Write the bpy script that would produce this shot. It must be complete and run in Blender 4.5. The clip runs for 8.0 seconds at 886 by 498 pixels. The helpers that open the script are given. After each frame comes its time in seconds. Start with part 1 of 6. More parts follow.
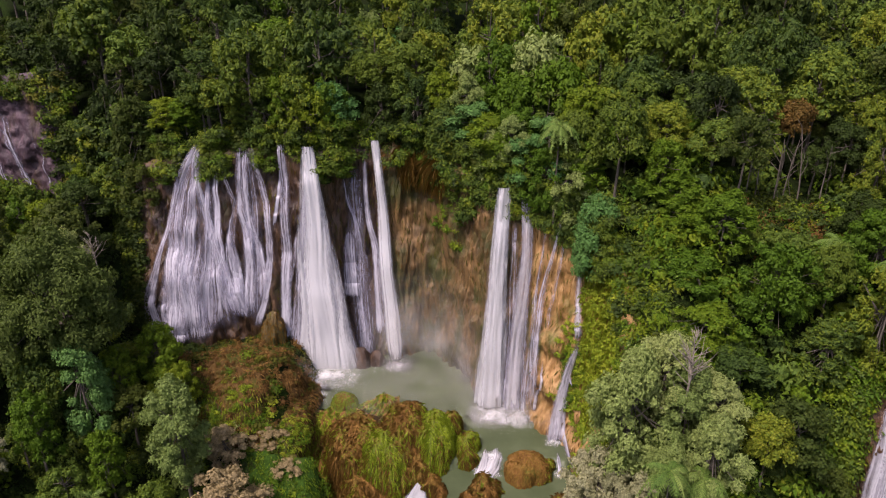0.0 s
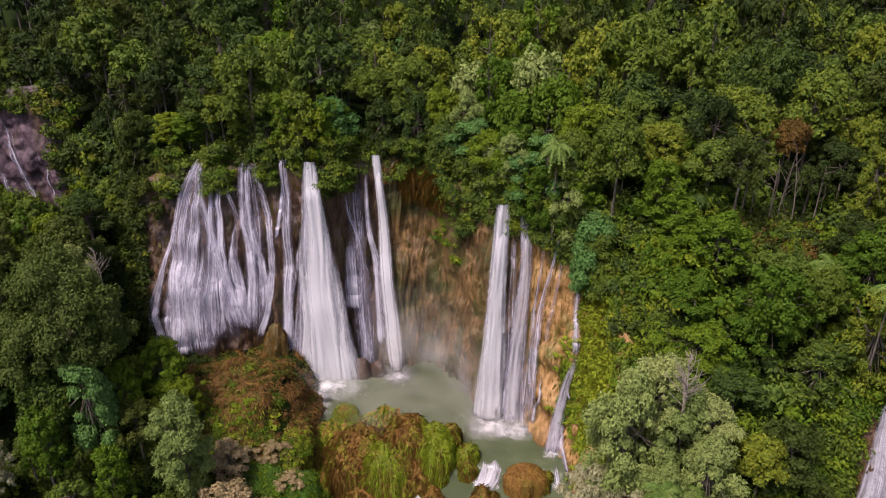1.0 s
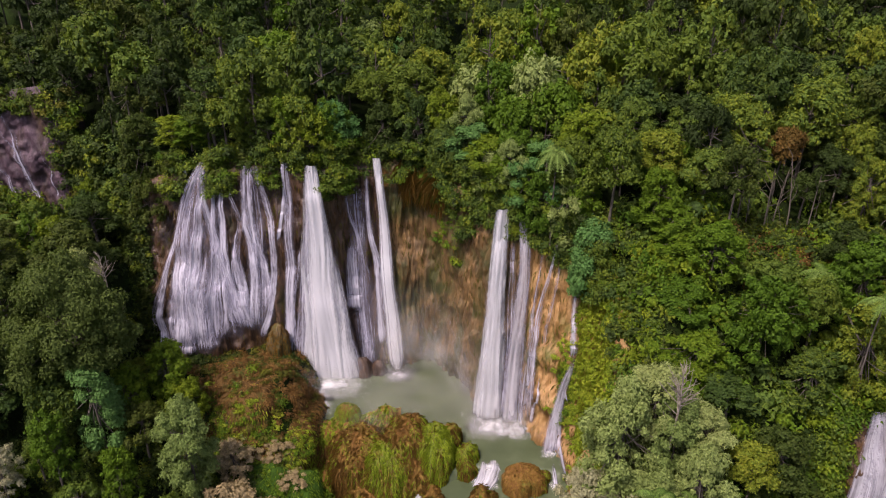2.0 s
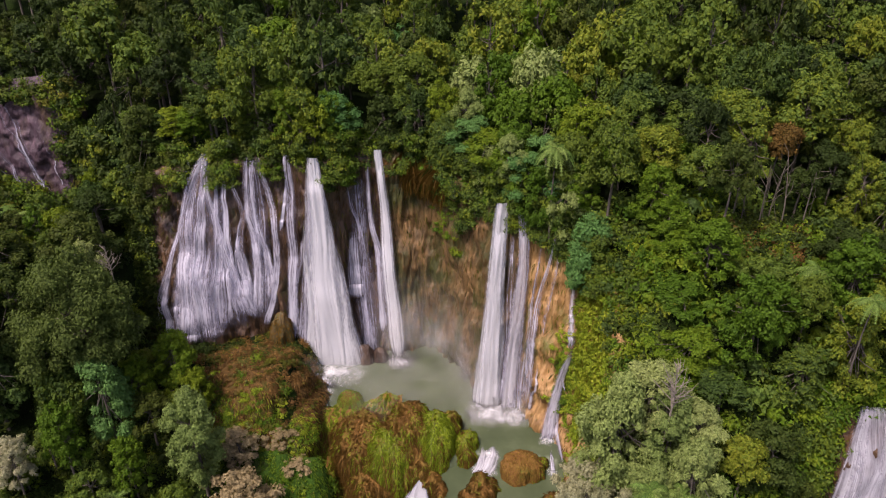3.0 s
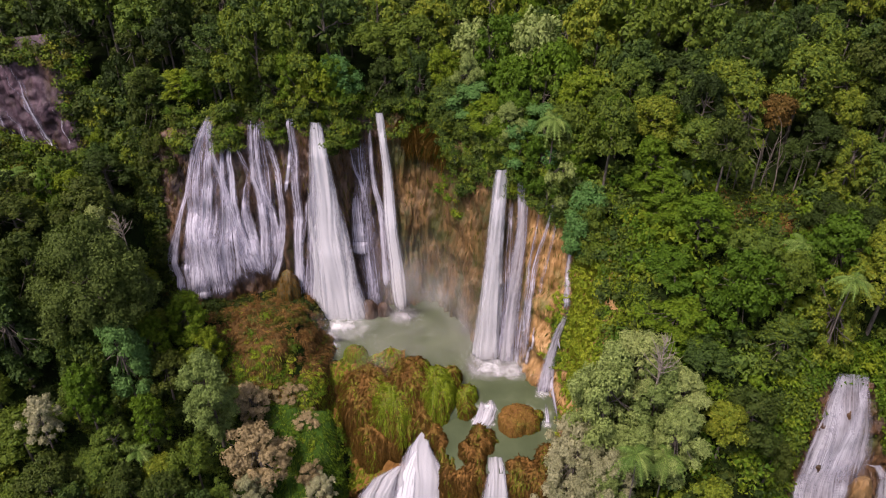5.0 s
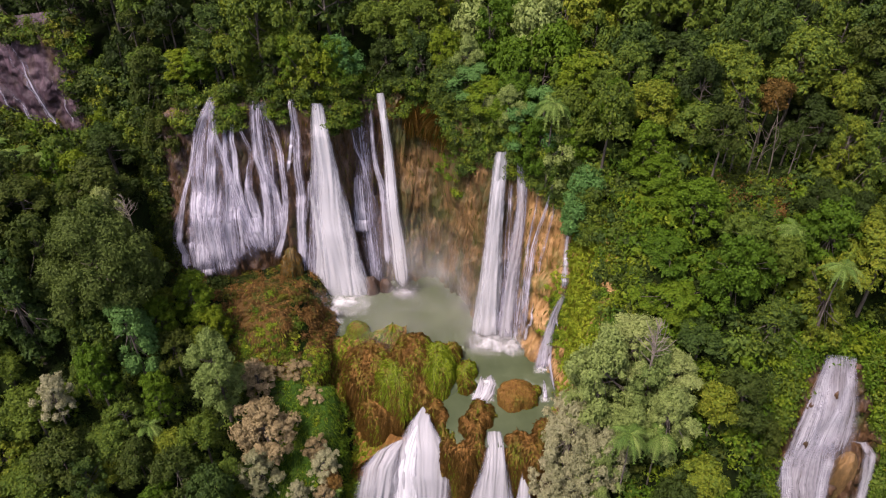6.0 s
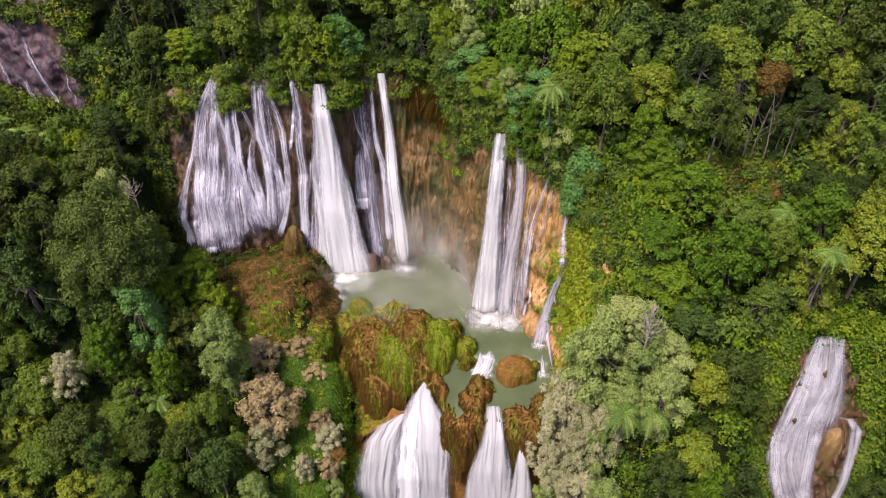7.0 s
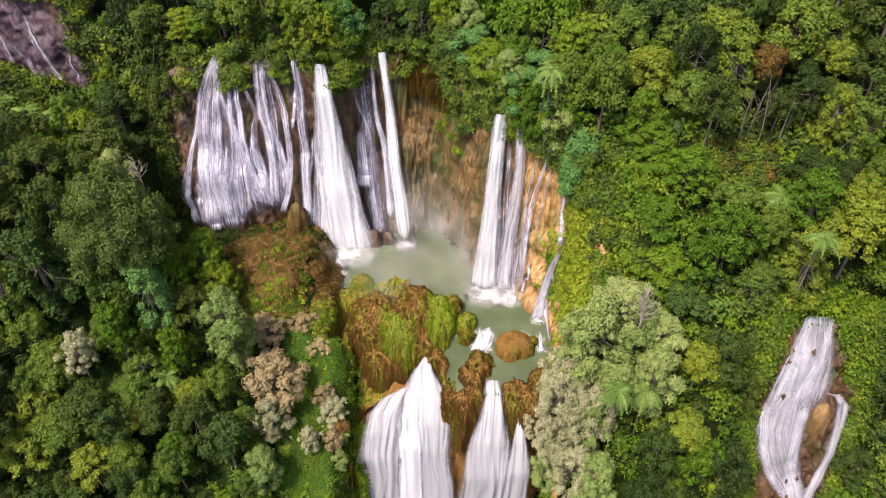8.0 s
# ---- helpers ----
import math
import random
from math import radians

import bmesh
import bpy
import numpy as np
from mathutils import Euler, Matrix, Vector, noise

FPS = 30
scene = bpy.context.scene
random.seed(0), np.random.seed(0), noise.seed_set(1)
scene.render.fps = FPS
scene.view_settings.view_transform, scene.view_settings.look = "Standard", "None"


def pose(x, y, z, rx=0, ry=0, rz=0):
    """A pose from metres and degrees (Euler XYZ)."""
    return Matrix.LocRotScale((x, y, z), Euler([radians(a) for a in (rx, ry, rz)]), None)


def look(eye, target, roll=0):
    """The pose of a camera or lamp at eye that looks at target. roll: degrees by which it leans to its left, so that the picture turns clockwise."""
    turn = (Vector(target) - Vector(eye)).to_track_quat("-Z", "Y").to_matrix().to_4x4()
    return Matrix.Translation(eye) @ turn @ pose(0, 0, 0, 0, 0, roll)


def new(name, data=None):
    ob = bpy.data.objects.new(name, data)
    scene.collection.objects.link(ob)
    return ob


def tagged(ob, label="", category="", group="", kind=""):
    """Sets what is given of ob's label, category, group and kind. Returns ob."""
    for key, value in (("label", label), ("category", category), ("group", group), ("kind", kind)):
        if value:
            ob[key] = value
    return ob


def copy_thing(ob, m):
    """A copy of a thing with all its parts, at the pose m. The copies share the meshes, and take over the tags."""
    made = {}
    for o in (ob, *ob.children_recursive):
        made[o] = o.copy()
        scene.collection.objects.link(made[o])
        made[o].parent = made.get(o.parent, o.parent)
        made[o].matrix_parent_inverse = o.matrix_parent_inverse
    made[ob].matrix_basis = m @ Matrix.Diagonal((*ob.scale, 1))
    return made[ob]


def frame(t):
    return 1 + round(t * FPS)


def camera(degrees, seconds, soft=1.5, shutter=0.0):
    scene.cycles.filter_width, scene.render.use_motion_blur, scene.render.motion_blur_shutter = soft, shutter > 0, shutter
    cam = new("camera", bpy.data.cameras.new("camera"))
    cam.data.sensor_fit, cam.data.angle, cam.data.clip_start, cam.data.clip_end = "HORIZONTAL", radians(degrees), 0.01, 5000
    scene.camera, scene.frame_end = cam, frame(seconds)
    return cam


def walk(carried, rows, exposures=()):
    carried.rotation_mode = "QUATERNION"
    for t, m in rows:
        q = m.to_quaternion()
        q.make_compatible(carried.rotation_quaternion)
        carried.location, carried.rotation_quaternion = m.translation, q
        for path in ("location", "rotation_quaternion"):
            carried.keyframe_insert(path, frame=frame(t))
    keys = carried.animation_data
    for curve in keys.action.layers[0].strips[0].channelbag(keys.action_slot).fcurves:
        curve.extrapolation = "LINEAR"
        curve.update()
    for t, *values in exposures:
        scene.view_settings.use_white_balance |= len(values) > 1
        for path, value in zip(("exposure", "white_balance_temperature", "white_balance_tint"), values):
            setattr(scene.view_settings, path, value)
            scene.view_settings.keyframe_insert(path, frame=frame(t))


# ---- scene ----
cam = camera(61.0, 8.0, 1.1)
METRES, EYE, TILT, LEAN, TURN = 34.0, 88.0, -26.0, 0.0, 0.0
ROWS = [
    (0.0, 0.0, 0.0, 0.0, 0.0, 0.0, -0.0),
    (0.5, 0.0016, -0.026, 0.0557, 0.03, -0.1, -0.02),
    (1.0, 0.0021, -0.0524, 0.1116, 0.03, -0.49, -0.02),
    (1.5, 0.0033, -0.0775, 0.1648, 0.04, -1.03, -0.03),
    (3.0, 0.0045, -0.1573, 0.3361, 0.09, -4.01, -0.04),
    (3.5, 0.0048, -0.1836, 0.3934, 0.11, -5.43, -0.04),
    (4.0, 0.006, -0.2113, 0.4503, 0.15, -6.91, -0.04),
    (4.5, 0.0069, -0.2369, 0.5048, 0.17, -8.31, -0.02),
    (6.0, 0.0103, -0.3157, 0.6795, 0.27, -12.73, 0.03),
    (6.5, 0.0108, -0.3415, 0.7338, 0.27, -14.13, 0.04),
    (7.0, 0.0111, -0.3675, 0.7909, 0.3, -15.57, 0.06),
    (7.5, 0.0116, -0.3938, 0.8484, 0.3, -17.03, 0.08),
    (8.0, 0.0115, -0.4196, 0.9075, 0.32, -18.49, 0.11),
]
walk(cam, [(t, pose(0, 0, EYE, TILT, LEAN, TURN) @ pose(METRES * x, METRES * y, METRES * z, 90 + pitch, roll, yaw)) for t, x, y, z, yaw, pitch, roll in ROWS],
     [(0.0, 0.36, 6550, 30), (4.5, 0.35, 6550, 30), (6.5, 0.61, 6550, 28), (8.0, 1.07, 6550, 22)])

# ---- light and exposure ----
from mathutils.bvhtree import BVHTree

SUN_EL, SUN_AZ = 61.0, 226.0   # degrees; azimuth clockwise from +y
world = bpy.data.worlds.new("sky")
scene.world = world
world.use_nodes = True
wn, wl = world.node_tree.nodes, world.node_tree.links
sky = wn.new("ShaderNodeTexSky")
sky.sky_type = "NISHITA"
sky.sun_disc = False
sky.sun_elevation, sky.sun_rotation = radians(SUN_EL), radians(SUN_AZ)
sky.air_density, sky.dust_density, sky.ozone_density = 1.0, 4.0, 1.0
wl.new(sky.outputs[0], wn["Background"].inputs[0])
wn["Background"].inputs[1].default_value = 0.15
sun_data = bpy.data.lights.new("sun", "SUN")
sun_data.energy, sun_data.angle, sun_data.color = 3.6, radians(9), (1.0, 0.95, 0.86)
sun = new("sun", sun_data)
sun.matrix_world = look((0, 0, 300), (-math.sin(radians(SUN_AZ)) * 100, -math.cos(radians(SUN_AZ)) * 100,
                                      300 - 100 * math.tan(radians(SUN_EL))))


# ---- materials ----
def nodes_of(name, rough=0.8):
    m = bpy.data.materials.new(name)
    m.use_nodes = True
    b = m.node_tree.nodes["Principled BSDF"]
    b.inputs["Roughness"].default_value = rough
    return m, m.node_tree.nodes, m.node_tree.links, b


def noise_node(n, l, vec, scale, detail=4.0, rough=0.55, stretch=None, warp=0.0):
    if stretch:
        mp = n.new("ShaderNodeMapping")
        mp.inputs["Scale"].default_value = stretch
        l.new(vec, mp.inputs["Vector"])
        vec = mp.outputs["Vector"]
    t = n.new("ShaderNodeTexNoise")
    t.inputs["Scale"].default_value, t.inputs["Detail"].default_value = scale, detail
    t.inputs["Roughness"].default_value, t.inputs["Distortion"].default_value = rough, warp
    l.new(vec, t.inputs["Vector"])
    return t.outputs["Fac"]


def ramp(n, l, fac, stops):
    r = n.new("ShaderNodeValToRGB")
    el = r.color_ramp.elements
    while len(el) < len(stops):
        el.new(0.5)
    for e, (p, c) in zip(el, stops):
        e.position, e.color = p, (*c, 1.0) if len(c) == 3 else (c[0],) * 3 + (1.0,)
    l.new(fac, r.inputs["Fac"])
    return r.outputs["Color"]


def mix(n, l, fac, a, b, kind="MIX"):
    m = n.new("ShaderNodeMix")
    m.data_type, m.blend_type = "RGBA", kind
    for sock, val in ((m.inputs[0], fac), (m.inputs[6], a), (m.inputs[7], b)):
        if isinstance(val, (int, float)):
            sock.default_value = val
        elif isinstance(val, tuple):
            sock.default_value = (*val, 1.0)
        else:
            l.new(val, sock)
    return m.outputs[2]


def maths(n, l, op, a, b=None, c=None):
    m = n.new("ShaderNodeMath")
    m.operation = op
    for sock, val in zip(m.inputs, (a, b, c)):
        if val is None:
            continue
        if isinstance(val, (int, float)):
            sock.default_value = val
        else:
            l.new(val, sock)
    return m.outputs[0]


def relief(n, l, b, height, strength, dist):
    bp = n.new("ShaderNodeBump")
    bp.inputs["Strength"].default_value, bp.inputs["Distance"].default_value = strength, dist
    l.new(height, bp.inputs["Height"])
    l.new(bp.outputs[0], b.inputs["Normal"])


def leaf_material(name, stops, spread=0.5):
    """Foliage: every tree its own tone, every leaf a little off it, some light through the blade."""
    m, n, l, b = nodes_of(name, 0.55)
    tone = n.new("ShaderNodeAttribute")
    tone.attribute_name = "tone"
    obj = maths(n, l, "FRACT", maths(n, l, "ADD", n.new("ShaderNodeObjectInfo").outputs["Random"], tone.outputs["Fac"]))
    isl = n.new("ShaderNodeNewGeometry").outputs["Random Per Island"]
    pos = n.new("ShaderNodeNewGeometry").outputs["Position"]
    big = noise_node(n, l, pos, 0.35, 2.0)
    f = maths(n, l, "MULTIPLY_ADD", isl, spread * 0.45, maths(n, l, "MULTIPLY_ADD", big, spread * 0.5, maths(n, l, "MULTIPLY_ADD", obj, 1.0 - spread * 0.6, -spread * 0.2)))
    fine = noise_node(n, l, pos, 4.5, 3.0, 0.65)
    col = mix(n, l, 1.0, ramp(n, l, f, stops), ramp(n, l, fine, [(0.34, (0.58, 0.58, 0.58)), (0.52, (1.0, 1.0, 1.0)), (0.68, (1.35, 1.35, 1.3))]), "MULTIPLY")
    l.new(col, b.inputs["Base Color"])
    relief(n, l, b, fine, 0.7, 0.2)
    b.inputs["Specular IOR Level"].default_value = 0.12
    tr = n.new("ShaderNodeBsdfTranslucent")
    l.new(mix(n, l, 1.0, col, (1.0, 1.1, 0.5), "MULTIPLY"), tr.inputs["Color"])
    mx = n.new("ShaderNodeMixShader")
    mx.inputs[0].default_value = 0.26
    l.new(b.outputs[0], mx.inputs[1])
    l.new(tr.outputs[0], mx.inputs[2])
    l.new(mx.outputs[0], n["Material Output"].inputs["Surface"])
    return m


LEAF_GREEN = leaf_material("forest_leaves", [(0.0, (0.028, 0.056, 0.013)), (0.25, (0.050, 0.088, 0.015)), (0.42, (0.098, 0.140, 0.012)), (0.6, (0.076, 0.132, 0.021)), (0.8, (0.146, 0.188, 0.014)), (1.0, (0.210, 0.215, 0.021))])
LEAF_BRIGHT = leaf_material("vine_leaves", [(0.0, (0.039, 0.092, 0.0066)), (0.5, (0.079, 0.146, 0.0075)), (1.0, (0.165, 0.205, 0.0098))])
# deepest green; planted mostly where its colour has to stand in for shade
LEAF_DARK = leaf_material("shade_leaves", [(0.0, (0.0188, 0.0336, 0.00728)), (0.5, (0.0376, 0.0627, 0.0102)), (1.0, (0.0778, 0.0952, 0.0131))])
LEAF_PALE = leaf_material("grey_green_leaves", [(0.0, (0.125, 0.185, 0.045)), (0.5, (0.205, 0.270, 0.074)), (1.0, (0.300, 0.340, 0.115))])
LEAF_OLIVE = leaf_material("olive_leaves", [(0.0, (0.046, 0.073, 0.014)), (0.5, (0.080, 0.115, 0.022)), (1.0, (0.122, 0.152, 0.032))])
LEAF_SILVER = leaf_material("silver_leaves", [(0.0, (0.175, 0.185, 0.090)), (0.5, (0.285, 0.285, 0.150)), (1.0, (0.380, 0.360, 0.215))])
LEAF_TEAL = leaf_material("blue_green_leaves", [(0.0, (0.046, 0.126, 0.034)), (0.5, (0.078, 0.186, 0.045)), (1.0, (0.125, 0.232, 0.056))])
LEAF_DRY = leaf_material("dry_leaves", [(0.0, (0.185, 0.140, 0.066)), (0.5, (0.290, 0.225, 0.112)), (1.0, (0.390, 0.310, 0.170))])
LEAF_RUST = leaf_material("rust_leaves", [(0.0, (0.075, 0.062, 0.014)), (0.5, (0.155, 0.092, 0.022)), (1.0, (0.225, 0.125, 0.034))], 0.9)
FROND = leaf_material("frond_leaves", [(0.0, (0.06, 0.125, 0.02)), (0.5, (0.11, 0.185, 0.034)), (1.0, (0.19, 0.255, 0.06))])
GRASS = leaf_material("grass_blades", [(0.0, (0.105, 0.160, 0.0090)), (0.5, (0.180, 0.245, 0.0135)), (1.0, (0.285, 0.320, 0.0230))])
DRYGRASS = leaf_material("dry_root_strands", [(0.0, (0.066, 0.036, 0.008)), (0.5, (0.145, 0.080, 0.016)), (1.0, (0.25, 0.15, 0.032))])
LEAF_SCRUB = leaf_material("brown_scrub_leaves", [(0.0, (0.0952, 0.0504, 0.0157)), (0.5, (0.168, 0.0896, 0.0246)), (1.0, (0.235, 0.134, 0.0403))], 0.3)
MOSS = leaf_material("moss_strands", [(0.0, (0.036, 0.0403, 0.00582)), (0.5, (0.0779, 0.084, 0.00874)), (1.0, (0.144, 0.14, 0.0146))])


def bark_material(name, a, c):
    m, n, l, b = nodes_of(name, 0.85)
    pos = n.new("ShaderNodeNewGeometry").outputs["Position"]
    f = noise_node(n, l, pos, 1.0, 5, 0.6, (6, 6, 1.0))
    l.new(ramp(n, l, f, [(0.3, a), (0.7, c)]), b.inputs["Base Color"])
    relief(n, l, b, f, 0.6, 0.05)
    return m


BARK = bark_material("grey_bark", (0.045, 0.037, 0.028), (0.15, 0.128, 0.10))
DEADWOOD = bark_material("pale_bark", (0.11, 0.09, 0.065), (0.30, 0.265, 0.21))


def rock_material(name, dark, mid, light, moss, moss_amount, wet=0.5, streak=0.10):
    """Travertine: vertical stains and drapery, moss in patches."""
    m, n, l, b = nodes_of(name, wet)
    b.inputs["Specular IOR Level"].default_value = 0.5 if wet < 0.8 else 0.12
    pos = n.new("ShaderNodeNewGeometry").outputs["Position"]
    s1 = noise_node(n, l, pos, 0.9, 6, 0.6, (1, 1, streak))
    s2 = noise_node(n, l, pos, 0.12, 4, 0.6)
    s3 = noise_node(n, l, pos, 2.2, 5, 0.65, (1, 1, 0.35))
    mixf = maths(n, l, "MULTIPLY_ADD", s1, 0.55, maths(n, l, "MULTIPLY_ADD", s2, 0.55, maths(n, l, "MULTIPLY", s3, 0.35)))
    col = ramp(n, l, mixf, [(0.48, dark), (0.70, mid), (0.92, light)])
    mo = noise_node(n, l, pos, 0.16, 5, 0.65, (1, 1, 0.6))
    mf = ramp(n, l, mo, [(1 - moss_amount - 0.08, (0, 0, 0)), (1 - moss_amount + 0.08, (1, 1, 1))])
    fine = noise_node(n, l, pos, 3.0, 3, 0.6)
    mcol = ramp(n, l, fine, [(0.3, tuple(0.5 * v for v in moss)), (0.7, moss)])
    l.new(mix(n, l, mf, col, mcol), b.inputs["Base Color"])
    relief(n, l, b, maths(n, l, "ADD", s1, s3), 0.9, 0.35)
    return m


ROCK_OCHRE = rock_material("ochre_travertine", (0.035, 0.023, 0.010), (0.115, 0.068, 0.022), (0.27, 0.155, 0.055), (0.062, 0.066, 0.013), 0.48, 0.6)
ROCK_DARK = rock_material("wet_dark_travertine", (0.013, 0.008, 0.006), (0.052, 0.030, 0.019), (0.15, 0.090, 0.048), (0.05, 0.055, 0.02), 0.36, 0.35)
ROCK_ORANGE = rock_material("orange_flowstone", (0.085, 0.044, 0.015), (0.27, 0.150, 0.046), (0.50, 0.31, 0.13), (0.11, 0.125, 0.018), 0.42, 0.55)
ROCK_SLAB = rock_material("purple_grey_slab", (0.012, 0.006, 0.008), (0.045, 0.024, 0.032), (0.15, 0.095, 0.115), (0.075, 0.045, 0.012), 0.40, 0.55, 0.14)
ROCK_BROWN = rock_material("wet_brown_rock", (0.018, 0.009, 0.005), (0.052, 0.026, 0.011), (0.13, 0.068, 0.026), (0.06, 0.07, 0.014), 0.4, 0.45)
GRASS_SLOPE = rock_material("grassy_earth", (0.02, 0.032, 0.005), (0.032, 0.06, 0.006), (0.05, 0.07, 0.010), (0.032, 0.076, 0.007), 0.6, 0.95, 1.0)
SCRUB_EARTH = rock_material("scrubby_earth", (0.035, 0.020, 0.007), (0.078, 0.044, 0.013), (0.12, 0.070, 0.021), (0.055, 0.085, 0.010), 0.45, 0.9, 0.8)
MOUND = rock_material("mossy_brown_tufa", (0.055, 0.028, 0.009), (0.14, 0.068, 0.017), (0.24, 0.13, 0.036), (0.12, 0.14, 0.018), 0.38, 0.85, 0.5)


def mixed_rock(name, a, c):
    """One rock that passes into another by the mesh's own moss cover."""
    m, n, l, b = nodes_of(name, 0.88)
    b.inputs["Specular IOR Level"].default_value = 0.1
    pos = n.new("ShaderNodeNewGeometry").outputs["Position"]
    at = n.new("ShaderNodeAttribute")
    at.attribute_name = "body"
    comb = noise_node(n, l, pos, 2.2, 5, 0.65, (1, 0.6, 0.3))
    patchy = noise_node(n, l, pos, 0.3, 4, 0.6)
    f = maths(n, l, "MULTIPLY_ADD", comb, 0.6, maths(n, l, "MULTIPLY", patchy, 0.4))
    l.new(mix(n, l, at.outputs["Fac"], ramp(n, l, f, a), ramp(n, l, f, c)), b.inputs["Base Color"])
    relief(n, l, b, comb, 0.9, 0.3)
    return m


MOUND_MIXED = mixed_rock("mossy_and_rooty_tufa", [(0.36, (0.05, 0.024, 0.008)), (0.5, (0.12, 0.058, 0.015)), (0.64, (0.22, 0.12, 0.033))],
                         [(0.36, (0.045, 0.055, 0.009)), (0.5, (0.085, 0.115, 0.014)), (0.64, (0.14, 0.17, 0.024))])


def ground_material():
    m, n, l, b = nodes_of("forest_floor", 0.95)
    b.inputs["Specular IOR Level"].default_value = 0.05
    pos = n.new("ShaderNodeNewGeometry").outputs["Position"]
    a = noise_node(n, l, pos, 0.2, 5, 0.6)
    c = noise_node(n, l, pos, 2.5, 5, 0.65)
    f = maths(n, l, "MULTIPLY_ADD", a, 0.6, maths(n, l, "MULTIPLY", c, 0.4))
    # soil tones taken near black to deepen the shade between the trees
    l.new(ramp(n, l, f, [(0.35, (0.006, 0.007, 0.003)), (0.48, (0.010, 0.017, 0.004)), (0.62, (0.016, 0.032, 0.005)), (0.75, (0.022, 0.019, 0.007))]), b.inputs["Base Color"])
    relief(n, l, b, c, 0.8, 0.3)
    return m


FLOOR_MAT = ground_material()


def pool_material():
    m, n, l, b = nodes_of("milky_green_water", 0.42)
    pos = n.new("ShaderNodeNewGeometry").outputs["Position"]
    a = noise_node(n, l, pos, 0.09, 4, 0.6)
    l.new(ramp(n, l, a, [(0.3, (0.040, 0.055, 0.024)), (0.55, (0.064, 0.083, 0.040)), (0.75, (0.108, 0.128, 0.072))]), b.inputs["Base Color"])
    b.inputs["Specular IOR Level"].default_value = 0.25
    r1 = noise_node(n, l, pos, 1.4, 4, 0.6)
    relief(n, l, b, r1, 0.35, 0.12)
    return m


POOL = pool_material()


def falling_material(name, thin, soft, film, tint, shade, contrast=2.3, grain=1.0, bump=0.22):
    """Falling water: white threads and beads over a see-through film, lilac shadow coloured in between them. thin:
    share of the sheet that is open; soft: how gently it opens; film: the film's weight; shade: the painted shadow tone.
    """
    m, n, l, b = nodes_of(name, 0.5)
    b.inputs["Specular IOR Level"].default_value = 0.2
    uv = n.new("ShaderNodeUVMap").outputs[0]
    bend = noise_node(n, l, uv, 1.0, 3, 0.5, (0.35, 0.12, 1))
    shift = n.new("ShaderNodeCombineXYZ")
    l.new(maths(n, l, "MULTIPLY_ADD", bend, 0.8, -0.4), shift.inputs[0])
    vm = n.new("ShaderNodeVectorMath")
    l.new(uv, vm.inputs[0])
    l.new(shift.outputs[0], vm.inputs[1])
    uv = vm.outputs[0]
    thread = noise_node(n, l, uv, 1.0, 3, 0.55, (2.3 * grain, 0.05, 1), 0.25)
    fine = noise_node(n, l, uv, 1.0, 4, 0.62, (7.0 * grain, 0.14, 1), 0.3)
    group = noise_node(n, l, uv, 1.0, 3, 0.5, (0.55, 0.045, 1), 0.5)
    bead = noise_node(n, l, uv, 1.0, 3, 0.6, (3.2 * grain, 0.7, 1), 0.3)
    f = maths(n, l, "MULTIPLY_ADD", thread, 0.36, maths(n, l, "MULTIPLY_ADD", fine, 0.24, maths(n, l, "MULTIPLY_ADD", group, 0.22, maths(n, l, "MULTIPLY", bead, 0.18))))
    f = maths(n, l, "MULTIPLY_ADD", f, contrast, 0.5 - 0.5 * contrast)
    at = n.new("ShaderNodeAttribute")
    at.attribute_name = "body"
    g = maths(n, l, "ADD", f, maths(n, l, "SUBTRACT", at.outputs["Fac"], thin))
    alpha = n.new("ShaderNodeMapRange")
    alpha.interpolation_type = "SMOOTHSTEP"
    alpha.inputs["From Min"].default_value, alpha.inputs["From Max"].default_value = 0.5 - soft, 0.5 + soft
    l.new(g, alpha.inputs["Value"])
    veil = n.new("ShaderNodeMapRange")
    veil.inputs["From Min"].default_value, veil.inputs["From Max"].default_value = -0.22, 0.1
    veil.inputs["To Max"].default_value = film * 1.6
    l.new(at.outputs["Fac"], veil.inputs["Value"])
    out = maths(n, l, "MAXIMUM", alpha.outputs[0], maths(n, l, "MULTIPLY", veil.outputs[0], group))
    col = ramp(n, l, g, [(0.30, shade), (0.75, tint)])
    l.new(col, b.inputs["Base Color"])
    relief(n, l, b, maths(n, l, "ADD", thread, fine), bump, 0.15)
    tr = n.new("ShaderNodeBsdfTranslucent")
    l.new(col, tr.inputs["Color"])
    mx = n.new("ShaderNodeMixShader")
    mx.inputs[0].default_value = 0.3
    l.new(b.outputs[0], mx.inputs[1])
    l.new(tr.outputs[0], mx.inputs[2])
    clear = n.new("ShaderNodeBsdfTransparent")
    see = n.new("ShaderNodeMixShader")
    l.new(out, see.inputs[0])
    l.new(clear.outputs[0], see.inputs[1])
    l.new(mx.outputs[0], see.inputs[2])
    l.new(see.outputs[0], n["Material Output"].inputs["Surface"])
    return m


# LILAC: shadow tone painted into the thin parts of the veils
WHITE, LILAC = (0.64, 0.65, 0.665), (0.29, 0.275, 0.36)
WATER_DENSE = falling_material("dense_falling_water", -0.24, 0.42, 0.5, WHITE, (0.44, 0.445, 0.50), 2.5)
WATER_HEAVY = falling_material("heavy_falling_water", -0.34, 0.50, 0.9, (0.43, 0.435, 0.45), (0.27, 0.27, 0.32), 2.2, 0.9)
WATER_SOFT = falling_material("milky_falling_water", -0.02, 0.55, 0.45, (0.63, 0.625, 0.655), (0.40, 0.39, 0.44), 2.1, 0.8, 0.08)
